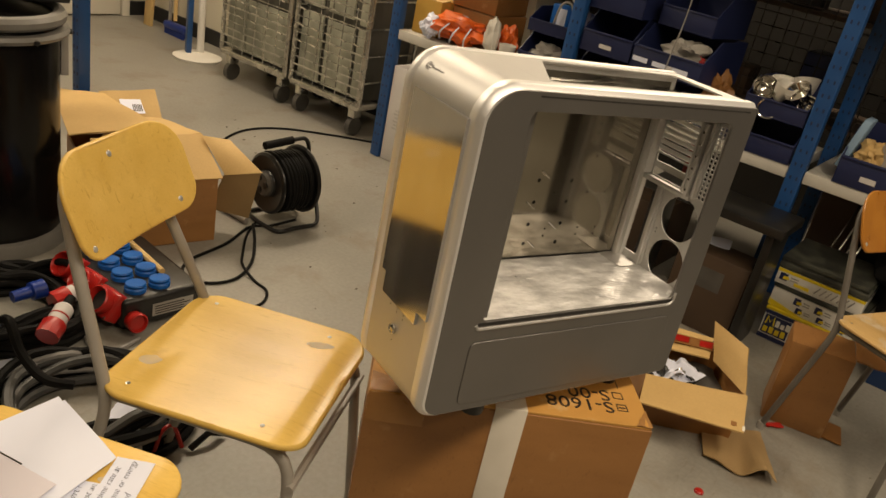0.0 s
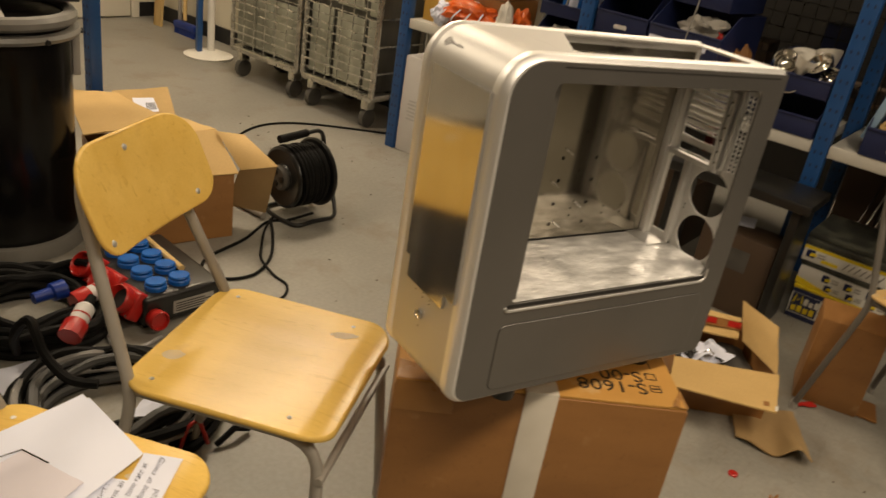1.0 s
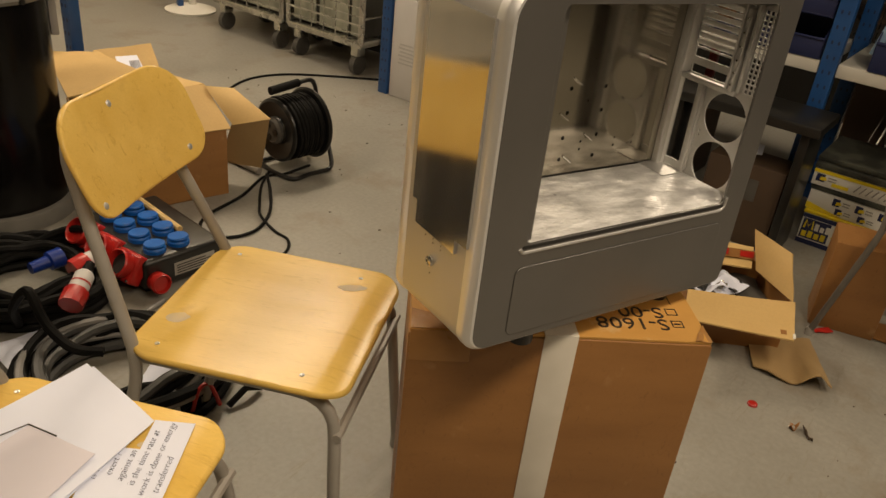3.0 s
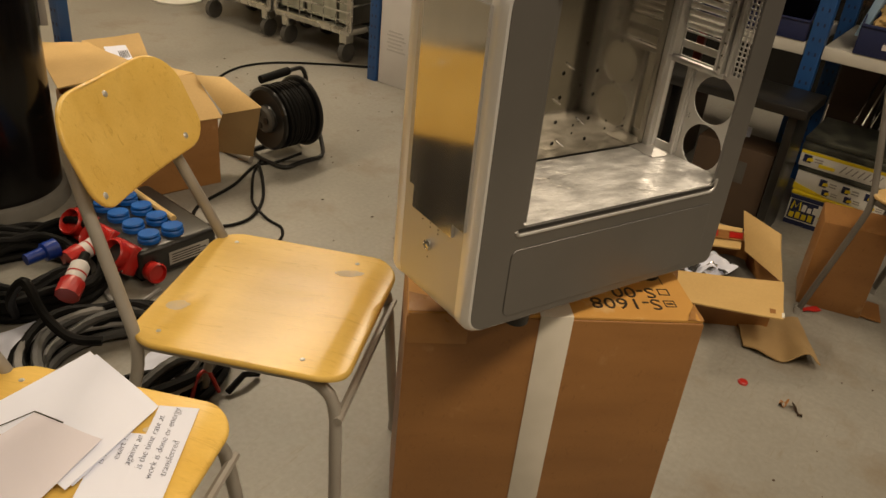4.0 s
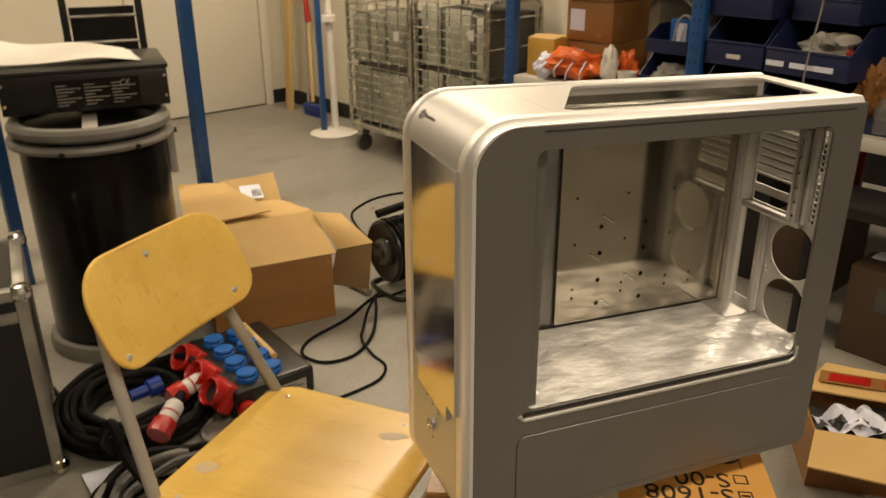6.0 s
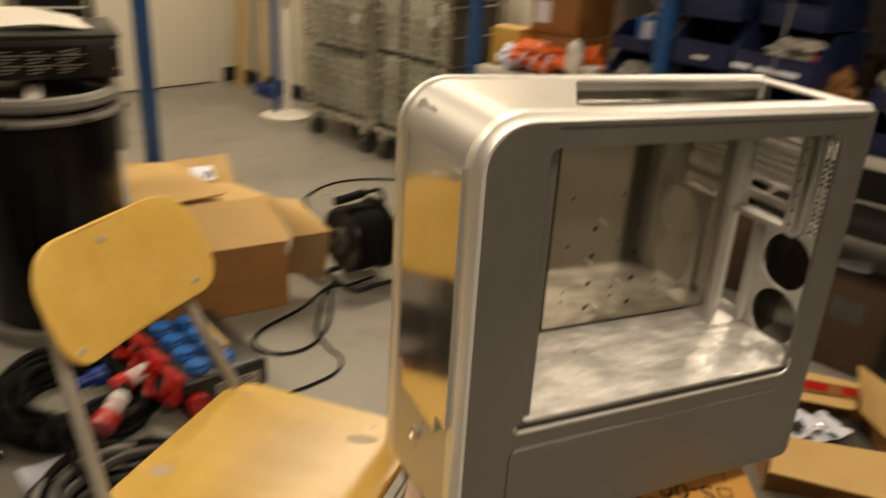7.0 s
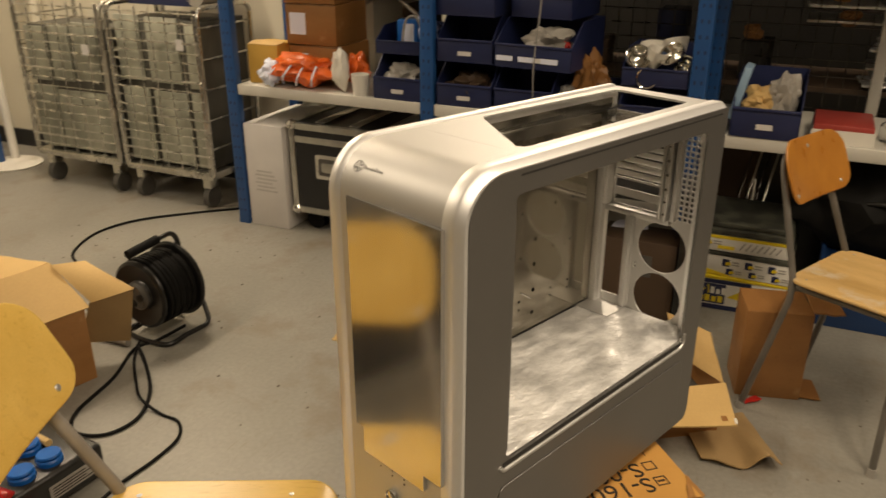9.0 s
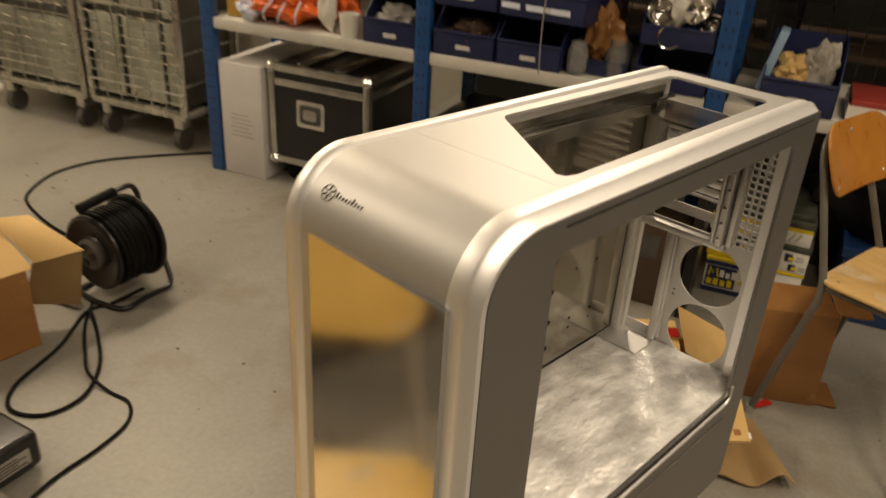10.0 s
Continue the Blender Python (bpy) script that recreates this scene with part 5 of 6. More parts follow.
def plug(x, y, z, turn, tilt, label):
    root = empty("cable_plug", Matrix.Translation(G(x, y, z)) @ pose(0, 0, 0, tilt, 0, turn) @ Matrix.Scale(0.86, 4), label, "plug", "industrial plugs")
    part("collar", lathe(bmesh.new(), [(0.0, 0.0), (0.036, 0.0), (0.037, 0.05), (0.034, 0.055), (0.0, 0.055)], 10), REDPL, root, "red ribbed collar")
    part("sleeve", lathe(bmesh.new(), [(0.0, 0.055), (0.029, 0.055), (0.029, 0.115), (0.022, 0.125), (0.0, 0.125)], 20), DULLWHITE, root, "white printed sleeve")
    part("band", lathe(bmesh.new(), [(0.0, 0.078), (0.0296, 0.078), (0.0296, 0.084), (0.0, 0.084)], 20), REDPL, root)
    part("gland", lathe(bmesh.new(), [(0.0, 0.125), (0.018, 0.125), (0.014, 0.165), (0.0, 0.165)], 14), RUBBER, root)
    return root


plug(-0.345, 1.135, 0.095, -35, -72, "red and white industrial plug lying on coiled cable")
plug(-0.30, 1.345, 0.07, -65, -82, "worn red and white industrial plug lying on coiled cable")
bp = empty("cable_plug", Matrix.Translation(G(-0.40, 1.345, 0.10)) @ pose(0, 0, 0, 0, 88, 20) @ Matrix.Scale(0.8, 4), "blue industrial plug on the coiled cable", "plug", "industrial plugs")
part("collar", lathe(bmesh.new(), [(0.0, 0.0), (0.020, 0.0), (0.022, 0.06), (0.033, 0.065), (0.034, 0.11), (0.0, 0.11)], 16), BLUEDARK, bp)

# ---- papers and rags on the floor at the left ----
thing("paper_sheet", sheet((0, 0, 0.004), (0.13, 0.03, 0.004), (0.10, 0.17, 0.006), (-0.04, 0.15, 0.008), 0.0006, 6, 0.006, 0, 4), PAPER, Matrix.Translation(G(-0.50, 1.02)), "crumpled white paper sheet on the floor", "paper", "floor papers")
thing("paper_sheet", sheet((0, 0, 0.006), (0.22, 0.02, 0.004), (0.20, 0.15, 0.010), (-0.02, 0.13, 0.004), 0.0006, 8, 0.03, 0, 7), PAPER, Matrix.Translation(G(-0.30, 0.80)), "crumpled white paper inside the cable coil", "paper", "floor papers")
thing("plastic_bag", sheet((0, 0, 0.01), (0.20, -0.03, 0.012), (0.22, 0.12, 0.05), (0.0, 0.14, 0.03), 0.0008, 10, 0.05, 0, 9), material("clear_wrap", (0.55, 0.53, 0.49), (0.42, 0.40, 0.37), 0.2, 0, 18, bump=0.8, bump_scale=25), Matrix.Translation(G(-0.42, 0.66)), "crumpled clear plastic wrap on the floor", "plastic bag")

# ---- equipment case left of the drum, seen in passing ----
flight_case(Matrix.Translation(G(-1.125, 1.165)) @ pose(0, 0, 0, 0, 0, 5), 0.55, 0.40, 0.52, "black flight case with metal edges beside the drum", False)

# ---- box on the drum ----
amp = empty("equipment_box", Matrix.Translation(G(-0.426, 2.126, 0.776)) @ pose(0, 0, 0, 0, 0, 1), "black metal equipment box with a rating plate on the drum", "equipment box")
part("body", B(-0.205, 0.27, -0.20, 0.14, 0.0, 0.115, 0.005), BLACKPL, amp)
part("top_rim", B(-0.21, 0.275, -0.206, 0.145, 0.115, 0.128, 0.003), BLACKPL, amp)
part("rating_plate", B(-0.062, 0.185, -0.2025, -0.199, 0.012, 0.096), BLACKGLOSS, amp, "dark rating plate with white print")
for k in range(7):
    for c in range(3):
        w = 0.03 + 0.02 * ((k * 7 + c * 3) % 3)
        part("plate_bar", B(-0.052 + 0.078 * c, -0.052 + 0.078 * c + w, -0.2032, -0.2, 0.02 + 0.0098 * k, 0.0225 + 0.0098 * k), GREYPL, amp)
part("plate_mark", text_mesh("CE", 0.026, GREYPL, Matrix.Translation((0.128, -0.2035, 0.07)) @ XZ @ pose(0, 0, 0, 0, 0, 0)), GREYPL, amp)
for x in (-0.195, 0.26):
    for z in (0.03, 0.09):
        part("screw", rod(bmesh.new(), (x, -0.203, z), (x, -0.199, z), 0.005, 10), CHROME, amp)
thing("cloth", sheet((-0.20, -0.10, 0.140), (0.24, -0.12, 0.132), (0.20, 0.10, 0.14), (-0.20, 0.11, 0.19), 0.002, 12, 0.02, 0, 3), WHITEPL, Matrix.Translation(G(-0.46, 2.12, 0.778)), "white crumpled cloth on the equipment box", "cloth")
part("clamp_lever", B(0.225, 0.25, -0.02, 0.02, 0.52, 0.66, 0.004), GREYPL, drum)
for a in (-110, -60, -10):
    part("clamp_bolt", rod(bmesh.new(), (0.25 * math.cos(radians(a)), 0.25 * math.sin(radians(a)), 0.662), (0.262 * math.cos(radians(a)), 0.262 * math.sin(radians(a)), 0.662), 0.008, 8), BLACKPL, drum)
part("lid_strap", B(-0.022, 0.022, -0.208, 0.208, 0.7195, 0.7245), GREYPL, drum)

# ---- dark step frame behind the drum ----
sf = empty("step_frame", G(-0.30, 2.92), "dark metal step frame with bright rungs behind the drum", "ladder")
for x in (-0.15, 0.135):
    part("upright", B(x - 0.014, x + 0.014, -0.02, 0.02, 0.0, 1.45, 0.003), BLACKPL, sf)
for z in (1.17, 1.06, 0.955, 0.853):
    part("rung", rod(bmesh.new(), (-0.14, -0.012, z), (0.125, -0.012, z), 0.006, 8), GALV, sf)
part("panel", B(-0.13, 0.115, 0.0, 0.01, 0.30, 0.99), BLACKPL, sf)

# ---- open carton on the floor at the right ----
ob2 = empty("cardboard_box", G(1.36, 0.33), "opened light cardboard box with splayed flaps on the floor", "box")
KR, KL, BR, BL = (1.365, 0.25), (1.13, 0.43), (1.50, 0.45), (1.27, 0.63)
for name, a, b, seed in (("front_wall", KL, KR, 1), ("side_wall", KR, BR, 2), ("back_wall", BR, BL, 3), ("side_wall", BL, KL, 4)):
    card(ob2, [(*a, 0.0), (*b, 0.0), (*b, 0.158), (*a, 0.158)], CARD, 0.005, 0.002, seed, name=name)
card(ob2, [(*KL, 0.004), (*KR, 0.004), (*BR, 0.004), (*BL, 0.004)], CARD, 0.004, 0.0, 5, name="bottom")
card(ob2, [(1.02, 0.345, 0.150), (1.243, 0.153, 0.134), (1.366, 0.247, 0.166), (1.13, 0.432, 0.164)], CARDLIGHT, 0.005, 0.003, 5)
card(ob2, [(1.243, 0.158, 0.1385), (1.248, 0.153, 0.1385), (1.262, 0.164, 0.1425), (1.257, 0.169, 0.1425)], WHITEPL, 0.001, 0.0, 5, "white scrap of tape", "tape_scrap")
card(ob2, [(1.228, 0.186, 0.1415), (1.240, 0.176, 0.1405), (1.252, 0.186, 0.144), (1.240, 0.197, 0.145)], CARD, 0.001, 0.0, 5, "brown tape mark", "tape_scrap")
card(ob2, [(1.366, 0.252, 0.162), (1.425, 0.420, 0.160), (1.452, 0.480, 0.264), (1.440, 0.340, 0.256)], CARDLIGHT, 0.005, 0.004, 6)
card(ob2, [(1.24, 0.585, 0.166), (1.412, 0.432, 0.166), (1.530, 0.515, 0.168), (1.40, 0.655, 0.168)], CARDLIGHT, 0.005, 0.003, 8)
card(ob2, [(1.30, 0.587, 0.1725), (1.452, 0.452, 0.1725), (1.500, 0.486, 0.1735), (1.35, 0.625, 0.1735)], CARD, 0.001, 0.0, 9, "brown tape band", "tape_band")
card(ob2, [(1.325, 0.578, 0.1745), (1.40, 0.512, 0.1745), (1.432, 0.535, 0.1755), (1.357, 0.601, 0.1755)], REDPL, 0.001, 0.0, 9, "red printed tape", "label")
card(ob2, [(1.425, 0.488, 0.1745), (1.455, 0.461, 0.1745), (1.487, 0.484, 0.1755), (1.457, 0.511, 0.1755)], REDPL, 0.001, 0.0, 9, "red printed tape", "label")
for k in range(2):
    thing("crumpled_paper", sheet((0, 0, 0.10), (0.09, -0.03, 0.125), (0.10, 0.06, 0.13), (0.01, 0.08, 0.11), 0.002, 9, 0.035, 0, 3 + k), PAPER, Matrix.Translation(G(1.23 + 0.05 * k, 0.46 - 0.035 * k)), "crumpled white packing paper in the open carton", "paper", "packing papers")
for k in range(3):
    thing("part_bag", sheet((0, 0, 0.115), (0.04, 0.01, 0.125), (0.04, 0.03, 0.13), (0.0, 0.035, 0.118), 0.006, 5, 0.02, 0, 13 + k), (BLACKPL, CHROME, BLACKPL)[k], Matrix.Translation(G(1.25 + 0.04 * k, 0.46 - 0.03 * k)), "small dark parts bag in the open carton", "bag", "parts bags")
# Added dark block in place of the shade inside the open carton.
thing("packing_insert", sheet((1.145, 0.435, 0.085), (1.36, 0.265, 0.085), (1.485, 0.45, 0.09), (1.275, 0.615, 0.09), 0.08, 8, 0.03, 0, 4), CASTOR, Matrix.Translation(G(0, 0, 0.006)), "dark fill standing in for shade inside the open carton", "packing")
tn = empty("cardboard_sheet", G(1.33, 0.18), "torn brown cardboard sheet curling up on the floor", "cardboard")
b = bmesh.new()
n = 16
ring = []
for i in range(n + 1):
    a = i / n
    lo = Vector((1.216, 0.222)).lerp(Vector((1.322, 0.050)), a) + Vector((-0.012, -0.012)) * math.sin(math.pi * a)
    hi = Vector((1.335, 0.335)).lerp(Vector((1.500, 0.235)), a)
    lift = 0.006 + 0.040 * math.exp(-((a - 0.80) / 0.17) ** 2) + 0.012 * noise.noise(Vector((a * 3, 0, 0)))
    row = []
    for j in range(9):
        c = j / 8
        p = lo.lerp(hi, c)
        z = max(0.004, lift * (1 - c) ** 1.3 + 0.004 + 0.004 * noise.noise(Vector((a * 5, c * 5, 1))))
        row.append((b.verts.new(G(p.x, p.y, z + 0.004) - G(1.33, 0.18)), b.verts.new(G(p.x, p.y, z) - G(1.33, 0.18))))
    ring.append(row)
for i in range(n):
    for j in range(8):
        q = (ring[i][j], ring[i + 1][j], ring[i + 1][j + 1], ring[i][j + 1])
        b.faces.new([v[0] for v in q])
        b.faces.new([v[1] for v in q[::-1]])
for line in (ring[0], ring[-1], [r[0] for r in ring], [r[-1] for r in ring]):
    for p, q in zip(line, line[1:]):
        b.faces.new((p[0], q[0], q[1], p[1]))
part("torn_panel", b, CARDDULL, tn)

# ---- upright carton by the right chair ----
uc = empty("cardboard_box", Matrix.Translation(G(1.585, 0.300)) @ pose(0, 0, 0, 0, 0, -57), "upright brown cardboard box with an opened flap by the chair", "box")
part("body", B(0, 0.185, 0, 0.16, 0, 0.285, 0.004), CARD, uc)
part("flap", sheet((0.185, 0.01, 0.285), (0.185, 0.155, 0.285), (0.27, 0.15, 0.287), (0.27, 0.02, 0.280), 0.005, 6, 0.006), CARD, uc)
part("flap", sheet((0.187, 0.01, 0.004), (0.187, 0.12, 0.004), (0.245, 0.11, 0.006), (0.245, 0.0, 0.006), 0.004, 4, 0.0), CARD, uc)

# ---- litter ----
def speck(name, x, y, sx, sy, turn, mat, label, h=0.003, warp=0.004, seed=0.0):
    return thing(name, sheet((-sx, -sy, h), (sx, -sy, h), (sx * 0.8, sy, h * 1.5), (-sx * 0.9, sy * 0.8, h), 0.0025, 5, warp, 0, seed), mat, Matrix.Translation(G(x, y)) @ pose(0, 0, 0, 0, 0, turn), label, "litter", "floor litter")


thing("red_disc", lathe(bmesh.new(), [(0.0, 0.0), (0.013, 0.0), (0.0125, 0.005), (0.010, 0.007), (0.0, 0.007)], 18), REDPL, Matrix.Translation(G(1.087, 0.122)), "small round red plastic piece on the floor", "litter")
speck("plastic_clip", 1.582, 0.245, 0.030, 0.009, -25, REDPL, "red plastic clip on the floor", 0.008)
speck("dry_leaf", 1.113, -0.022, 0.022, 0.006, 60, DARKBROWN, "curled dark scrap on the floor", 0.008, 0.02, 2)
speck("dry_leaf", 1.105, 0.012, 0.016, 0.010, 20, CARD, "dry brown scrap on the floor", 0.004, 0.02, 5)
speck("paper_scrap", 1.476, -0.186, 0.024, 0.008, -40, PAPER, "small torn white paper scrap on the floor")
speck("card_scrap", 0.981, 1.436, 0.022, 0.016, 10, CARDLIGHT, "torn cardboard scrap on the floor", 0.004, 0.008, 3)
speck("plastic_scrap", 0.565, -0.165, 0.012, 0.008, 10, REDPL, "red plastic fragment on the floor", 0.004)
rnd = random.Random(11)
gr = bmesh.new()
for k in range(160):
    x, y = rnd.uniform(0.45, 2.0), rnd.uniform(-0.5, 3.2)
    if 1.1 < x < 1.75 and 0.0 < y < 0.65:
        continue
    r = rnd.uniform(0.0012, 0.0042)
    bmesh.ops.create_icosphere(gr, subdivisions=1, radius=r, matrix=Matrix.Translation((x, y, r * 0.4)) @ Matrix.Diagonal((rnd.uniform(0.6, 1.8), 1, 0.5, 1)))
thing("crumbs", gr, DARKBROWN, Matrix.Translation((0, 0, FLOOR)), "dark crumbs and grit scattered over the floor", "grit", kind="stuff")

# ---- barrier post, board and brooms by the far wall ----
bp = empty("barrier_post", G(1.0, 4.34), "white round-based stand holding a blue post", "post")
part("base", lathe(bmesh.new(), [(0.0, 0.0), (0.150, 0.0), (0.155, 0.012), (0.10, 0.030), (0.03, 0.04), (0.0, 0.04)], 36), WHITEPL, bp)
part("pole", rod(bmesh.new(), (0.015, 0, 0.03), (0.0, 0.0, 1.15), 0.023, 18), WHITEPL, bp)
part("collar", rod(bmesh.new(), (0.0, 0.0, 0.72), (0.0, 0.0, 0.76), 0.05, 18), WHITEPL, bp)
part("blue_post", B(-0.078, -0.046, -0.02, 0.025, 0.035, 1.7, 0.003), BLUEPOST, bp)
thing("board", B(-0.04, 0.04, -0.012, 0.012, 0.0, 2.0, 0.002), WOODPINE, ROOM @ pose(-2.60, 0.38, 0.0, -3.5, 0, 0), "long pine board leaning on the wall", "board")
br = empty("broom", ROOM @ pose(-2.27, 0.40, 0), "broom with red handle and blue brush leaning on the wall", "broom")
part("handle", rod(bmesh.new(), (-0.04, 0.0, 0.10), (-0.16, 0.08, 0.66), 0.013, 12), WOODPINE, br)
part("handle_sleeve", rod(bmesh.new(), (-0.15, 0.076, 0.64), (-0.36, 0.12, 1.35), 0.020, 12), REDPL, br, "red plastic handle")
part("brush_head", B(-0.14, 0.10, -0.03, 0.03, 0.04, 0.085, 0.012), BLUEDARK, br)
bb = bmesh.new()
for k in range(60):
    x = -0.13 + 0.22 * (k % 30) / 29
    y = -0.018 + 0.036 * (k // 30)
    rod(bb, (x, y, 0.052), (x + 0.01 * noise.noise(Vector((k, 0, 0))), y, 0.0), 0.004, 5)
tagged(part("bristles", bb, BLUEDARK, br), kind="stuff")
thing("broom_stick", rod(bmesh.new(), (0.0, 0, 0.0), (-0.14, 0.10, 1.5), 0.012, 12), GREYPL, ROOM @ pose(-2.40, 0.42, 0.0), "grey broom stick leaning on the wall", "broom")
thing("wall_pipe", rod(bmesh.new(), (0, 0, 0.0), (0, 0, 3.0), 0.035, 16), WALL, ROOM @ pose(-1.72, 0.495, 0), "cream painted vertical pipe on the wall", "pipe")

# ---- load on the roll cages ----
lb = empty("carton", ROOM @ pose(-0.66, 0.14, 0.945), "open blue and tan carton on top of the cages", "box")
part("body", open_box(bmesh.new(), 0, 0.36, 0, 0.26, 0, 0.06), BINBLUE, lb)
part("inside_flap", sheet((0.01, 0.25, 0.06), (0.35, 0.25, 0.06), (0.33, 0.33, 0.135), (0.03, 0.33, 0.13), 0.004, 5, 0.006), CARDLIGHT, lb)
part("inside_flap", sheet((0.004, 0.0, 0.06), (0.004, 0.25, 0.06), (-0.05, 0.22, 0.12), (-0.05, 0.03, 0.12), 0.004, 5, 0.006), CARDLIGHT, lb)
thing("roll", rod(bmesh.new(), (-0.27, 0.14, 1.0), (-0.27, 0.42, 1.0), 0.055, 20), GREYPL, ROOM, "grey plastic roll on top of the cages", "roll")


# ---- things on the shelf ----
def storage_bin(u, v, z, w, d, h, label, turn=0.0, tag=True):
    """An open-fronted parts bin."""
    root = empty("storage_bin", ROOM @ Matrix.Translation((u, v, z)) @ pose(0, 0, 0, 0, 0, turn), label, "storage bin", "navy storage bins")
    t = 0.004
    part("base", B(0, w, 0, d, 0, t), BINBLUE, root)
    part("front_lip", B(0, w, 0, t, t, h * 0.48, 0.001), BINBLUE, root)
    part("back", B(0, w, d - t, d, t, h), BINBLUE, root)
    prof = [(0.0, t), (d, t), (d, h), (d * 0.32, h), (0.0, h * 0.5)]
    for x in (0, w - t):
        part("side", plate([prof], t, BINBLUE, Matrix.Translation((x, 0, 0)) @ YZ), BINBLUE, root)
    part("rim", B(0, w, -0.006, 0.006, h * 0.47, h * 0.52, 0.002), BINBLUE, root)
    if tag:
        part("label_tag", B(w * 0.38, w * 0.62, -0.0025, 0.002, h * 0.15, h * 0.245), DULLWHITE, root, "white label")
    return root


BIN = "navy blue plastic parts bin on the shelf"
S = 0.651
storage_bin(0.705, 0.01, S, 0.215, 0.30, 0.17, "navy blue plastic parts bin with pale contents on the shelf")
storage_bin(0.985, 0.01, S, 0.225, 0.30, 0.165, BIN)
storage_bin(1.222, 0.01, S, 0.225, 0.30, 0.165, BIN)
storage_bin(0.985, 0.015, S + 0.168, 0.225, 0.30, 0.165, "navy blue plastic parts bin stacked on another bin")
storage_bin(1.225, 0.0, S + 0.168, 0.30, 0.32, 0.165, "wide navy blue parts bin with tools stacked on bins", -6)
storage_bin(0.975, 0.03, S + 0.336, 0.235, 0.28, 0.16, "navy blue parts bin with papers on top of the stack", 0, False)
storage_bin(0.70, 0.05, S + 0.172, 0.22, 0.26, 0.10, "shallow navy blue bin stacked on another bin", 3, False)
storage_bin(1.695, 0.0, S, 0.225, 0.30, 0.135, "navy blue plastic bin with glass lids on the shelf", 0, False)
storage_bin(1.695, 0.01, S + 0.137, 0.225, 0.28, 0.12, "navy blue bin heaped with lamps and lids", 0, False)
storage_bin(2.075, 0.0, S, 0.215, 0.30, 0.19, "navy blue parts bin with bagged parts on the shelf")
storage_bin(1.46, 0.06, S, 0.20, 0.26, 0.10, "low navy blue bin with jars on the shelf", 0, False)
storage_bin(1.25, 0.10, S + 0.336, 0.24, 0.26, 0.15, "navy blue parts bin high on the stack", -8, False)


def blob(name, m, sx, sy, sz, mat, label, cat, seed, rough=0.35, group=""):
    b = bmesh.new()
    bmesh.ops.create_icosphere(b, subdivisions=4, radius=1.0)
    for v in b.verts:
        k = 1 + rough * noise.noise(v.co * 1.8 + Vector((seed, 0, 0))) + rough * 0.5 * noise.noise(v.co * 4.5 + Vector((0, seed, 0)))
        v.co = Vector((v.co.x * sx, v.co.y * sy, max(-0.85, v.co.z) * sz)) * k
    low = min(v.co.z for v in b.verts)
    for v in b.verts:
        v.co.z -= low
    return thing(name, b, mat, m, label, cat, group)


def small(u, v, z, turn=0.0):
    return ROOM @ Matrix.Translation((u, v, z)) @ pose(0, 0, 0, 0, 0, turn)


# left bay
yb = empty("carton", small(0.06, 0.06, S, 6), "small yellowish cardboard box on the shelf", "box")
part("body", B(0, 0.145, 0, 0.16, 0, 0.165, 0.003), YELLOWCARD, yb)
part("flap", sheet((0, 0.0, 0.166), (0.145, 0.0, 0.166), (0.145, 0.08, 0.172), (0, 0.08, 0.174), 0.003, 4, 0.003), CARDLIGHT, yb)
for k, (z, h) in enumerate(((S, 0.16), (S + 0.162, 0.17), (S + 0.334, 0.17))):
    bxs = empty("carton", small(0.20, 0.17 - 0.01 * k, z, -2 + 2 * k), "brown carton with a white label, stacked on the shelf", "box", "stacked cartons")
    part("body", B(0, 0.25, 0, 0.26, 0, h, 0.003), CARD, bxs)
    part("label", B(0.02, 0.10, -0.0012, 0.002, h * 0.25, h * 0.78), PAPER, bxs, "white paper label")
    part("edge_shadow", B(0, 0.25, -0.0006, 0.001, h - 0.005, h - 0.003), DARKBROWN, bxs)
blob("plastic_bag", small(0.33, 0.08, S), 0.145, 0.09, 0.062, ORANGEPL, "crumpled orange and white plastic bag on the shelf", "bag", 2.0, 0.45)
for k in range(4):
    thing("bag_stripe", sweep(bmesh.new(), smooth_path([(0.20 + 0.07 * k, 0.0 + 0.012 * (k % 2), S + 0.02), (0.225 + 0.07 * k, -0.022, S + 0.06), (0.26 + 0.06 * k, 0.01, S + 0.105)], 5), 0.004, 6), PAPER, ROOM, "pale folded stripe of the orange bag", "bag", "bag stripes")
blob("plastic_bag", small(0.20, 0.03, S), 0.05, 0.035, 0.05, PAPER, "clear crumpled plastic on the shelf", "bag", 5.0, 0.5)
blob("glove", small(0.525, 0.06, S), 0.036, 0.030, 0.085, WHITEPL, "stained white work glove on the shelf", "glove", 7.0, 0.28)
blob("plastic_bag", small(0.575, 0.12, S), 0.05, 0.04, 0.07, ORANGEPL, "orange plastic scrap on the shelf", "bag", 8.0, 0.4)
thing("cup", lathe(bmesh.new(), [(0.0, 0.0), (0.030, 0.0), (0.038, 0.085), (0.035, 0.085), (0.028, 0.004), (0.0, 0.004)], 24), WHITEPL, small(0.632, 0.035, S), "white plastic cup on the shelf edge", "cup")
tn2 = empty("tin", small(0.77, 0.10, S + 0.185, 8), "blue and white tin in a shelf bin", "tin")
part("body", B(0, 0.085, 0, 0.06, 0, 0.115, 0.006), BLUEPL, tn2)
part("label", B(0.03, 0.07, -0.0012, 0.001, 0.01, 0.10), PAPER, tn2)
thing("handle_loop", sweep(bmesh.new(), smooth_path([(0.80, 0.08, S + 0.19), (0.82, 0.08, S + 0.30), (0.87, 0.08, S + 0.31), (0.905, 0.08, S + 0.20)], 6), 0.005, 6), GREYPL, ROOM, "grey wire loop in a shelf bin", "wire")
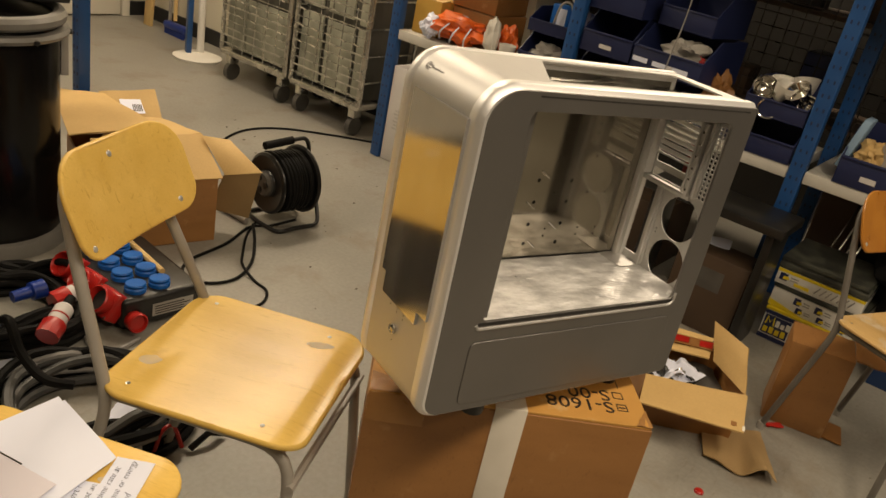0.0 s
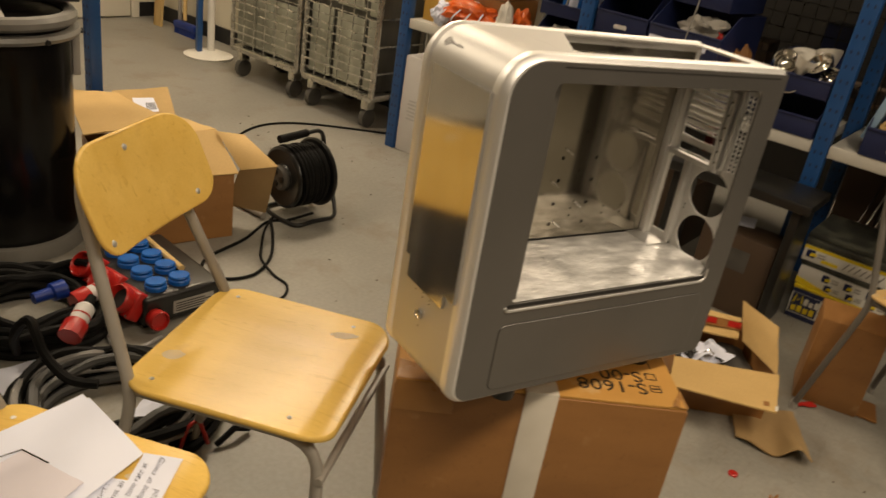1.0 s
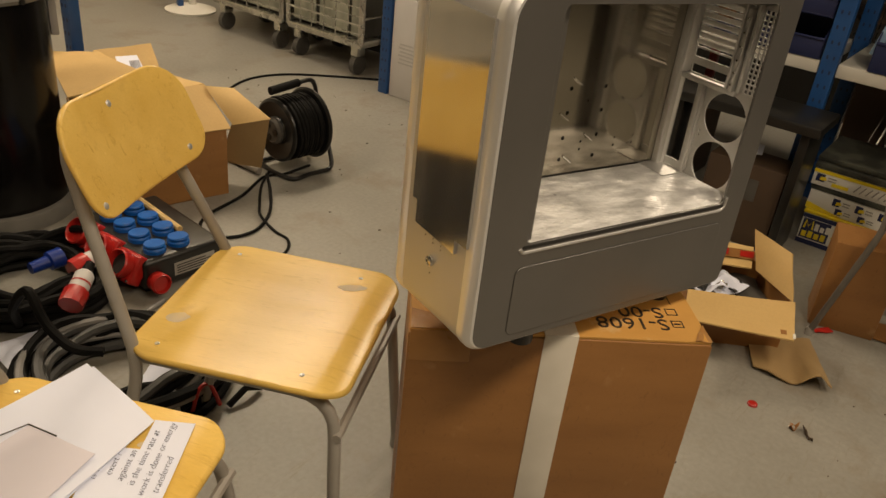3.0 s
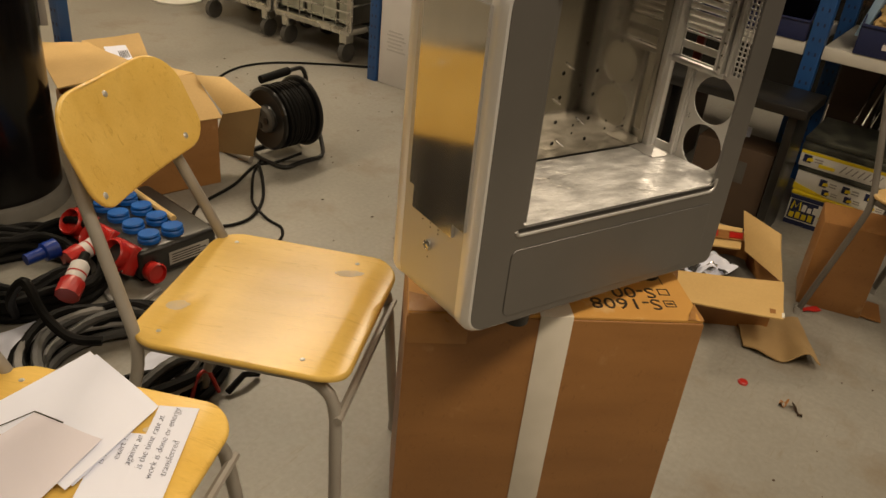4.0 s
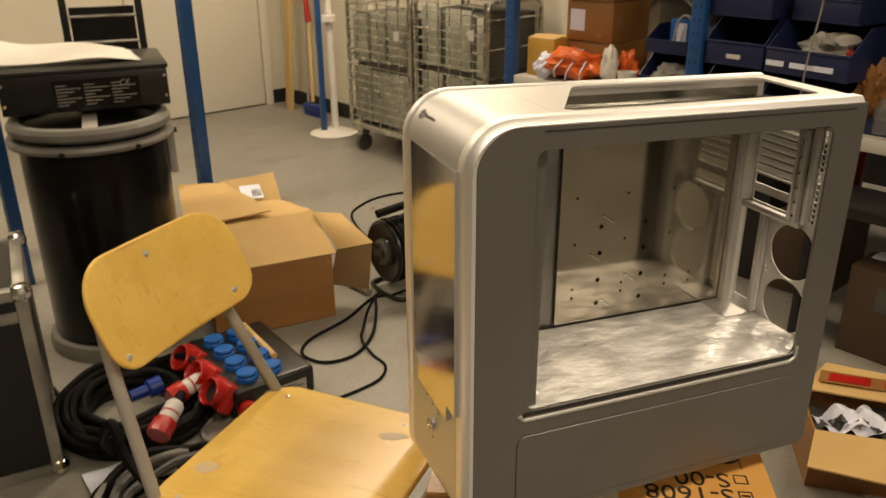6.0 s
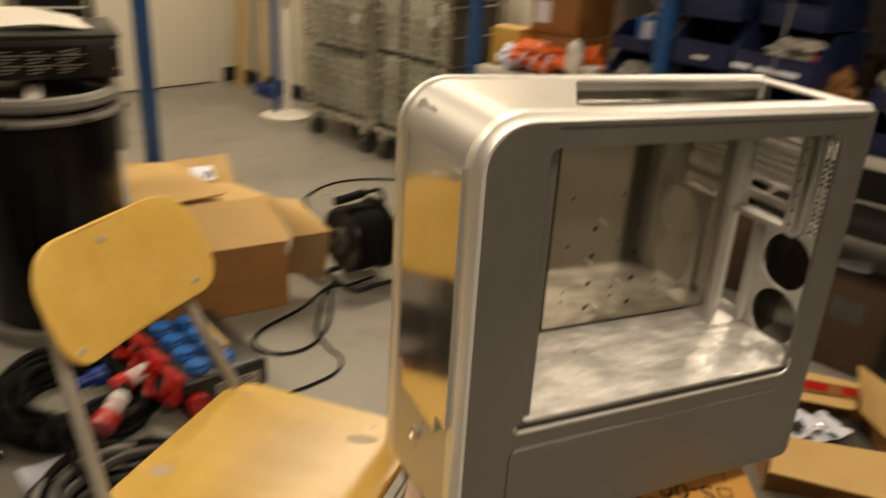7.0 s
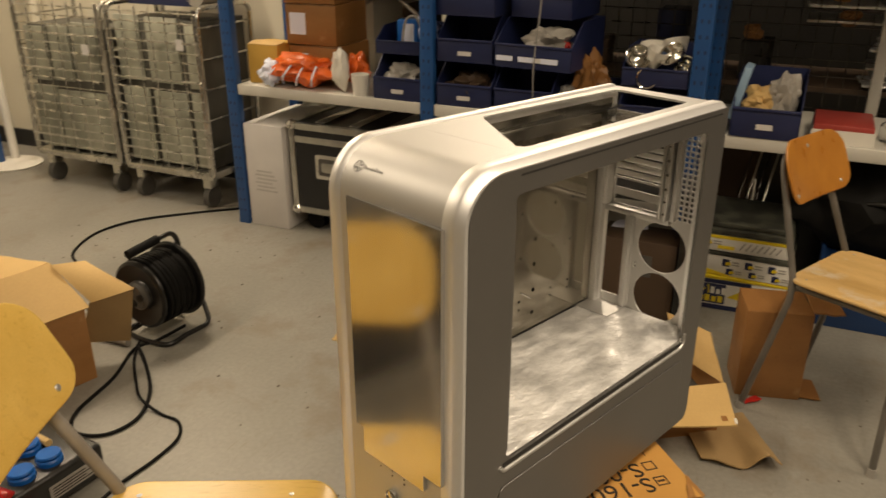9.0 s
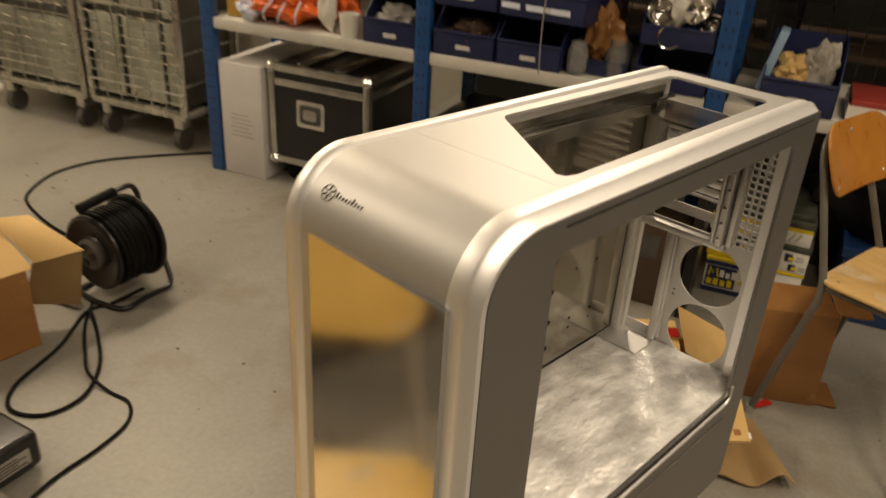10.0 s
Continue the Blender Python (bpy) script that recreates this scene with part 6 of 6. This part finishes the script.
blob("rag", small(0.885, 0.14, S + 0.20), 0.04, 0.035, 0.06, PAPER, "pale rag in a shelf bin", "rag", 3.3, 0.5)
blob("part_bag", small(0.80, 0.10, S + 0.02), 0.08, 0.06, 0.05, GREYPL, "grey bagged parts in a bin", "parts", 4.3, 0.5, "bin contents")
blob("part_bag", small(1.10, 0.10, S + 0.02), 0.08, 0.07, 0.045, DARKBROWN, "dark parts in a bin", "parts", 5.3, 0.5, "bin contents")
blob("part_bag", small(1.40, 0.09, S + 0.19), 0.10, 0.06, 0.05, GREYPL, "grey bagged tools in a bin", "parts", 6.3, 0.6, "bin contents")
blob("part_bag", small(1.47, 0.07, S + 0.22), 0.02, 0.015, 0.02, REDPL, "small red part in a bin", "parts", 7.3, 0.3, "bin contents")
for k in range(5):
    thing("booklet", B(0.0, 0.022, 0, 0.14, 0, 0.15 - 0.008 * (k % 2), 0.001), PAPER, small(1.07 + 0.026 * k, 0.07, S + 0.345, 4), "white booklet standing in a shelf bin", "booklet", "booklets")
blob("part_bag", small(1.56, 0.12, S + 0.02), 0.06, 0.05, 0.09, CARD, "brown crumpled paper in a low bin", "parts", 8.3, 0.5, "bin contents")
JAR = material("clear_glass", (0.90, 0.90, 0.88), (0.80, 0.80, 0.78), 0.08, 0.0, 12, rough_var=0.04)
JAR.node_tree.nodes["Principled BSDF"].inputs["Transmission Weight"].default_value = 0.85
for u, v, s in ((1.495, 0.05, 1.0), (1.62, 0.09, 1.15), (1.655, 0.16, 0.9)):
    thing("jar", lathe(bmesh.new(), [(0.0, 0.0), (0.034 * s, 0.0), (0.036 * s, 0.07 * s), (0.026 * s, 0.085 * s), (0.026 * s, 0.10 * s), (0.022 * s, 0.10 * s), (0.022 * s, 0.01), (0.0, 0.01)], 24), JAR, small(u, v, S + 0.006), "cloudy glass jar on the shelf", "jar", "glass jars")
# lamps and lids heaped in the bin
for k, (u, v, z, r, mt, tx, tz) in enumerate(((1.735, 0.06, 0.22, 0.044, CHROME, 60, 20), (1.80, 0.07, 0.235, 0.040, WHITEPL, 20, 60), (1.86, 0.06, 0.235, 0.046, CHROME, 50, -30), (1.77, 0.15, 0.24, 0.045, WHITEPL, 10, 0), (1.85, 0.15, 0.26, 0.044, WHITEPL, -20, 40), (1.90, 0.07, 0.205, 0.034, CHROME, 75, 0), (1.78, 0.03, 0.165, 0.036, CHROME, 85, 10))):
    lamp = empty("reflector_lamp", small(u, v, S + z, tz) @ pose(0, 0, 0, tx, 0, 0), "shiny reflector lamp heaped in a bin", "lamp", "reflector lamps")
    part("bowl", lathe(bmesh.new(), [(0.0, -0.05), (r * 0.35, -0.045), (r * 0.7, -0.02), (r, 0.02), (r * 1.02, 0.024), (r * 0.9, 0.022), (r * 0.5, -0.01), (0.0, -0.02)], 28), mt, lamp)
    part("stem", rod(bmesh.new(), (0, 0, -0.045), (0, 0, -0.085), r * 0.3, 12), WHITEPL, lamp)
for k in range(5):
    thing("glass_lid", lathe(bmesh.new(), [(0.0, 0.0), (0.03, 0.0), (0.034, 0.012), (0.028, 0.012), (0.02, 0.006), (0.0, 0.008)], 20), JAR, small(1.73 + 0.036 * k, 0.05 + 0.03 * (k % 2), S + 0.025, 10) @ pose(0, 0, 0, 25 * (k % 3), 0, 0), "clear glass lid in a shelf bin", "lid", "glass lids")
# right bay
bw = empty("carton", small(2.058, 0.03, S + 0.05, 0) @ pose(0, 0, 0, 0, 12, 0), "slim light blue carton leaning in a bin", "box")
part("body", B(0, 0.025, 0, 0.10, 0, 0.18, 0.002), material("light_blue_print", (0.28, 0.42, 0.58), (0.24, 0.36, 0.50), 0.5, 0, 14), bw)
blob("part_bag", small(2.155, 0.08, S + 0.05), 0.055, 0.045, 0.055, CARDLIGHT, "tan bagged parts in a bin", "parts", 9.3, 0.5, "bin contents")
blob("part_bag", small(2.225, 0.08, S + 0.05), 0.045, 0.045, 0.08, GREYPL, "clear bagged parts in a bin", "parts", 10.3, 0.5, "bin contents")
tr = empty("tray", small(2.325, 0.02, S, 0), "red tray stacked on a white tray", "tray")
part("white_tray", open_box(bmesh.new(), 0, 0.19, 0, 0.24, 0, 0.045), WHITEPL, tr)
part("red_insert", B(0.005, 0.185, 0.005, 0.235, 0.04, 0.062, 0.004), REDTRAY, tr)
thing("bottle", lathe(bmesh.new(), [(0.0, 0.0), (0.034, 0.0), (0.036, 0.07), (0.03, 0.10), (0.014, 0.13), (0.013, 0.165), (0.010, 0.165), (0.010, 0.12), (0.0, 0.02)], 24), JAR, small(2.60, 0.05, S), "clear glass bottle on the shelf", "bottle")
for k in range(4):
    thing("jar", lathe(bmesh.new(), [(0.0, 0.0), (0.028, 0.0), (0.030, 0.05), (0.022, 0.06), (0.0, 0.06)], 20), JAR, small(2.56 + 0.07 * k, 0.14, S), "cloudy glass jar on the shelf", "jar", "glass jars")

# ---- wire mesh and trays at the back of the rack ----
def mesh_panel(u0, u1, v, z0, z1, step, label):
    root = empty("wire_panel", ROOM, label, "wire panel", "wire panels")
    n = int((u1 - u0) / step)
    for k in range(n + 1):
        u = u0 + k * step
        part("wire", rod(bmesh.new(), (u, v, z0), (u, v, z1), 0.0022, 5), DULLWIRE, root)
    n = int((z1 - z0) / step)
    for k in range(n + 1):
        z = z0 + k * step
        part("wire", rod(bmesh.new(), (u0, v - 0.005, z), (u1, v - 0.005, z), 0.0022, 5), DULLWIRE, root)


mesh_panel(1.0, 1.95, 0.55, 0.66, 1.32, 0.055, "dark wire mesh panel behind the bins")
mesh_panel(1.99, 2.95, 0.52, 0.66, 1.32, 0.06, "dark wire mesh panel behind the trays")
part("red_post", B(1.36, 1.395, 0.60, 0.635, 0, 2.2, 0.003), REDTRAY, tagged(empty("rack_upright", ROOM, "dull red rack upright far behind the bins", "rack"), "dull red rack upright far behind the bins"))
part("grey_post", B(2.50, 2.54, 0.50, 0.53, 0.65, 1.3, 0.003), GREYPL, empty("rack_upright", ROOM, "grey upright behind the trays", "rack"))
# Pale RIMALU on some trays stands in for their glints.
for k in range(9):
    u = 2.22 + 0.0 * k
    z = 0.80 + 0.038 * k if k < 4 else 0.74 + 0.055 * k
    thing("metal_tray", B(0, 0.26, 0, 0.28, 0, 0.010, 0.002), (RIMALU, GALV, RIMALU)[k % 3], small(2.25 + (0.28 if k < 4 else 0.0), 0.62, z, 3 * (k % 3) - 3), "flat bright metal tray in the rack behind", "tray", "metal trays")
for k in range(7):
    thing("metal_tray", B(0, 0.20, 0, 0.22, 0, 0.008, 0.002), (RIMALU, GALV)[k % 2], small(2.48 + 0.03 * (k % 3), 0.60, 0.735 + 0.022 * k, 4 - 2 * k), "flat bright metal tray stacked in the rack behind", "tray", "metal trays")
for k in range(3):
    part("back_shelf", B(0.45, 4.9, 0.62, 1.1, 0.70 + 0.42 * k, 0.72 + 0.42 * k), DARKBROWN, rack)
# Boxes in near-black tones carry the unlit depth behind the rack.
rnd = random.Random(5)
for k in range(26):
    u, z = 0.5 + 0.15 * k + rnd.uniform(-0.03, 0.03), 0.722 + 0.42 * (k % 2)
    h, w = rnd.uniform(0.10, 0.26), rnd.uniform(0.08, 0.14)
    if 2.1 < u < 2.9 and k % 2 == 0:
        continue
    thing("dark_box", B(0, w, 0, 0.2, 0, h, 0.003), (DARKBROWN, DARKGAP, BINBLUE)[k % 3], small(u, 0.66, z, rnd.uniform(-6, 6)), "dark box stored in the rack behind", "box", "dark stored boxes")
for k, (u, z) in enumerate(((2.06, 0.87), (2.36, 1.03), (2.40, 0.94), (2.62, 0.88))):
    blob("part_bag", small(u, 0.70, z), 0.035, 0.03, 0.03, (CARD, CARDLIGHT, CARD, CHROME)[k], "small tan part in the rack behind", "parts", 20 + k, 0.4, "bin contents")
# bright rods standing under the shelf
for k in range(4):
    thing("metal_rail", rod(bmesh.new(), (2.12 + 0.03 * k, 0.30, 0.34), (2.16 + 0.03 * k, 0.42, 0.60), 0.004, 8), (DULLWIRE, GALV)[k % 2], ROOM, "bright metal rail standing under the shelf", "rail", "metal rails")
# added dark blocks closing the space under the right shelf, in place of shade
for k, (u, w, h) in enumerate(((2.00, 0.16, 0.585), (2.17, 0.38, 0.57), (2.56, 0.40, 0.55))):
    thing("dark_box", B(0, w, 0, 0.09, 0, h, 0.004), (DARKBROWN, BLACKPL, BLACKPL)[k], small(u, 0.405, 0, 0), "tall dark block standing in for shade under the shelf", "box", "dark stored boxes")
# white tags along the wide bin and the thin cable hanging over it
for k in range(3):
    thing("paper_tag", B(0, 0.066, 0, 0.0015, 0, 0.018), PAPER, small(1.232 + 0.088 * k, -0.0045 - 0.0092 * k, S + 0.192, -6), "white paper tag stuck on a wide bin", "tag", "bin tags")
thing("hanging_cable", sweep(bmesh.new(), smooth_path([(1.395, -0.045, 0.655), (1.393, -0.05, 0.85), (1.40, -0.02, 1.05), (1.398, -0.004, 1.30)], 6), 0.0028, 6), GREYCABLE, ROOM, "thin grey cable hanging before the bins", "cable")
# things under the middle shelf
for k, (u, w, h) in enumerate(((0.98, 0.30, 0.40), (1.30, 0.22, 0.30))):
    thing("dark_box", B(0, w, 0, 0.36, 0, h, 0.004), (BLACKPL, DARKBROWN)[k], small(u, 0.09, 0, 0), "dark case standing under the shelf", "box", "dark stored boxes")
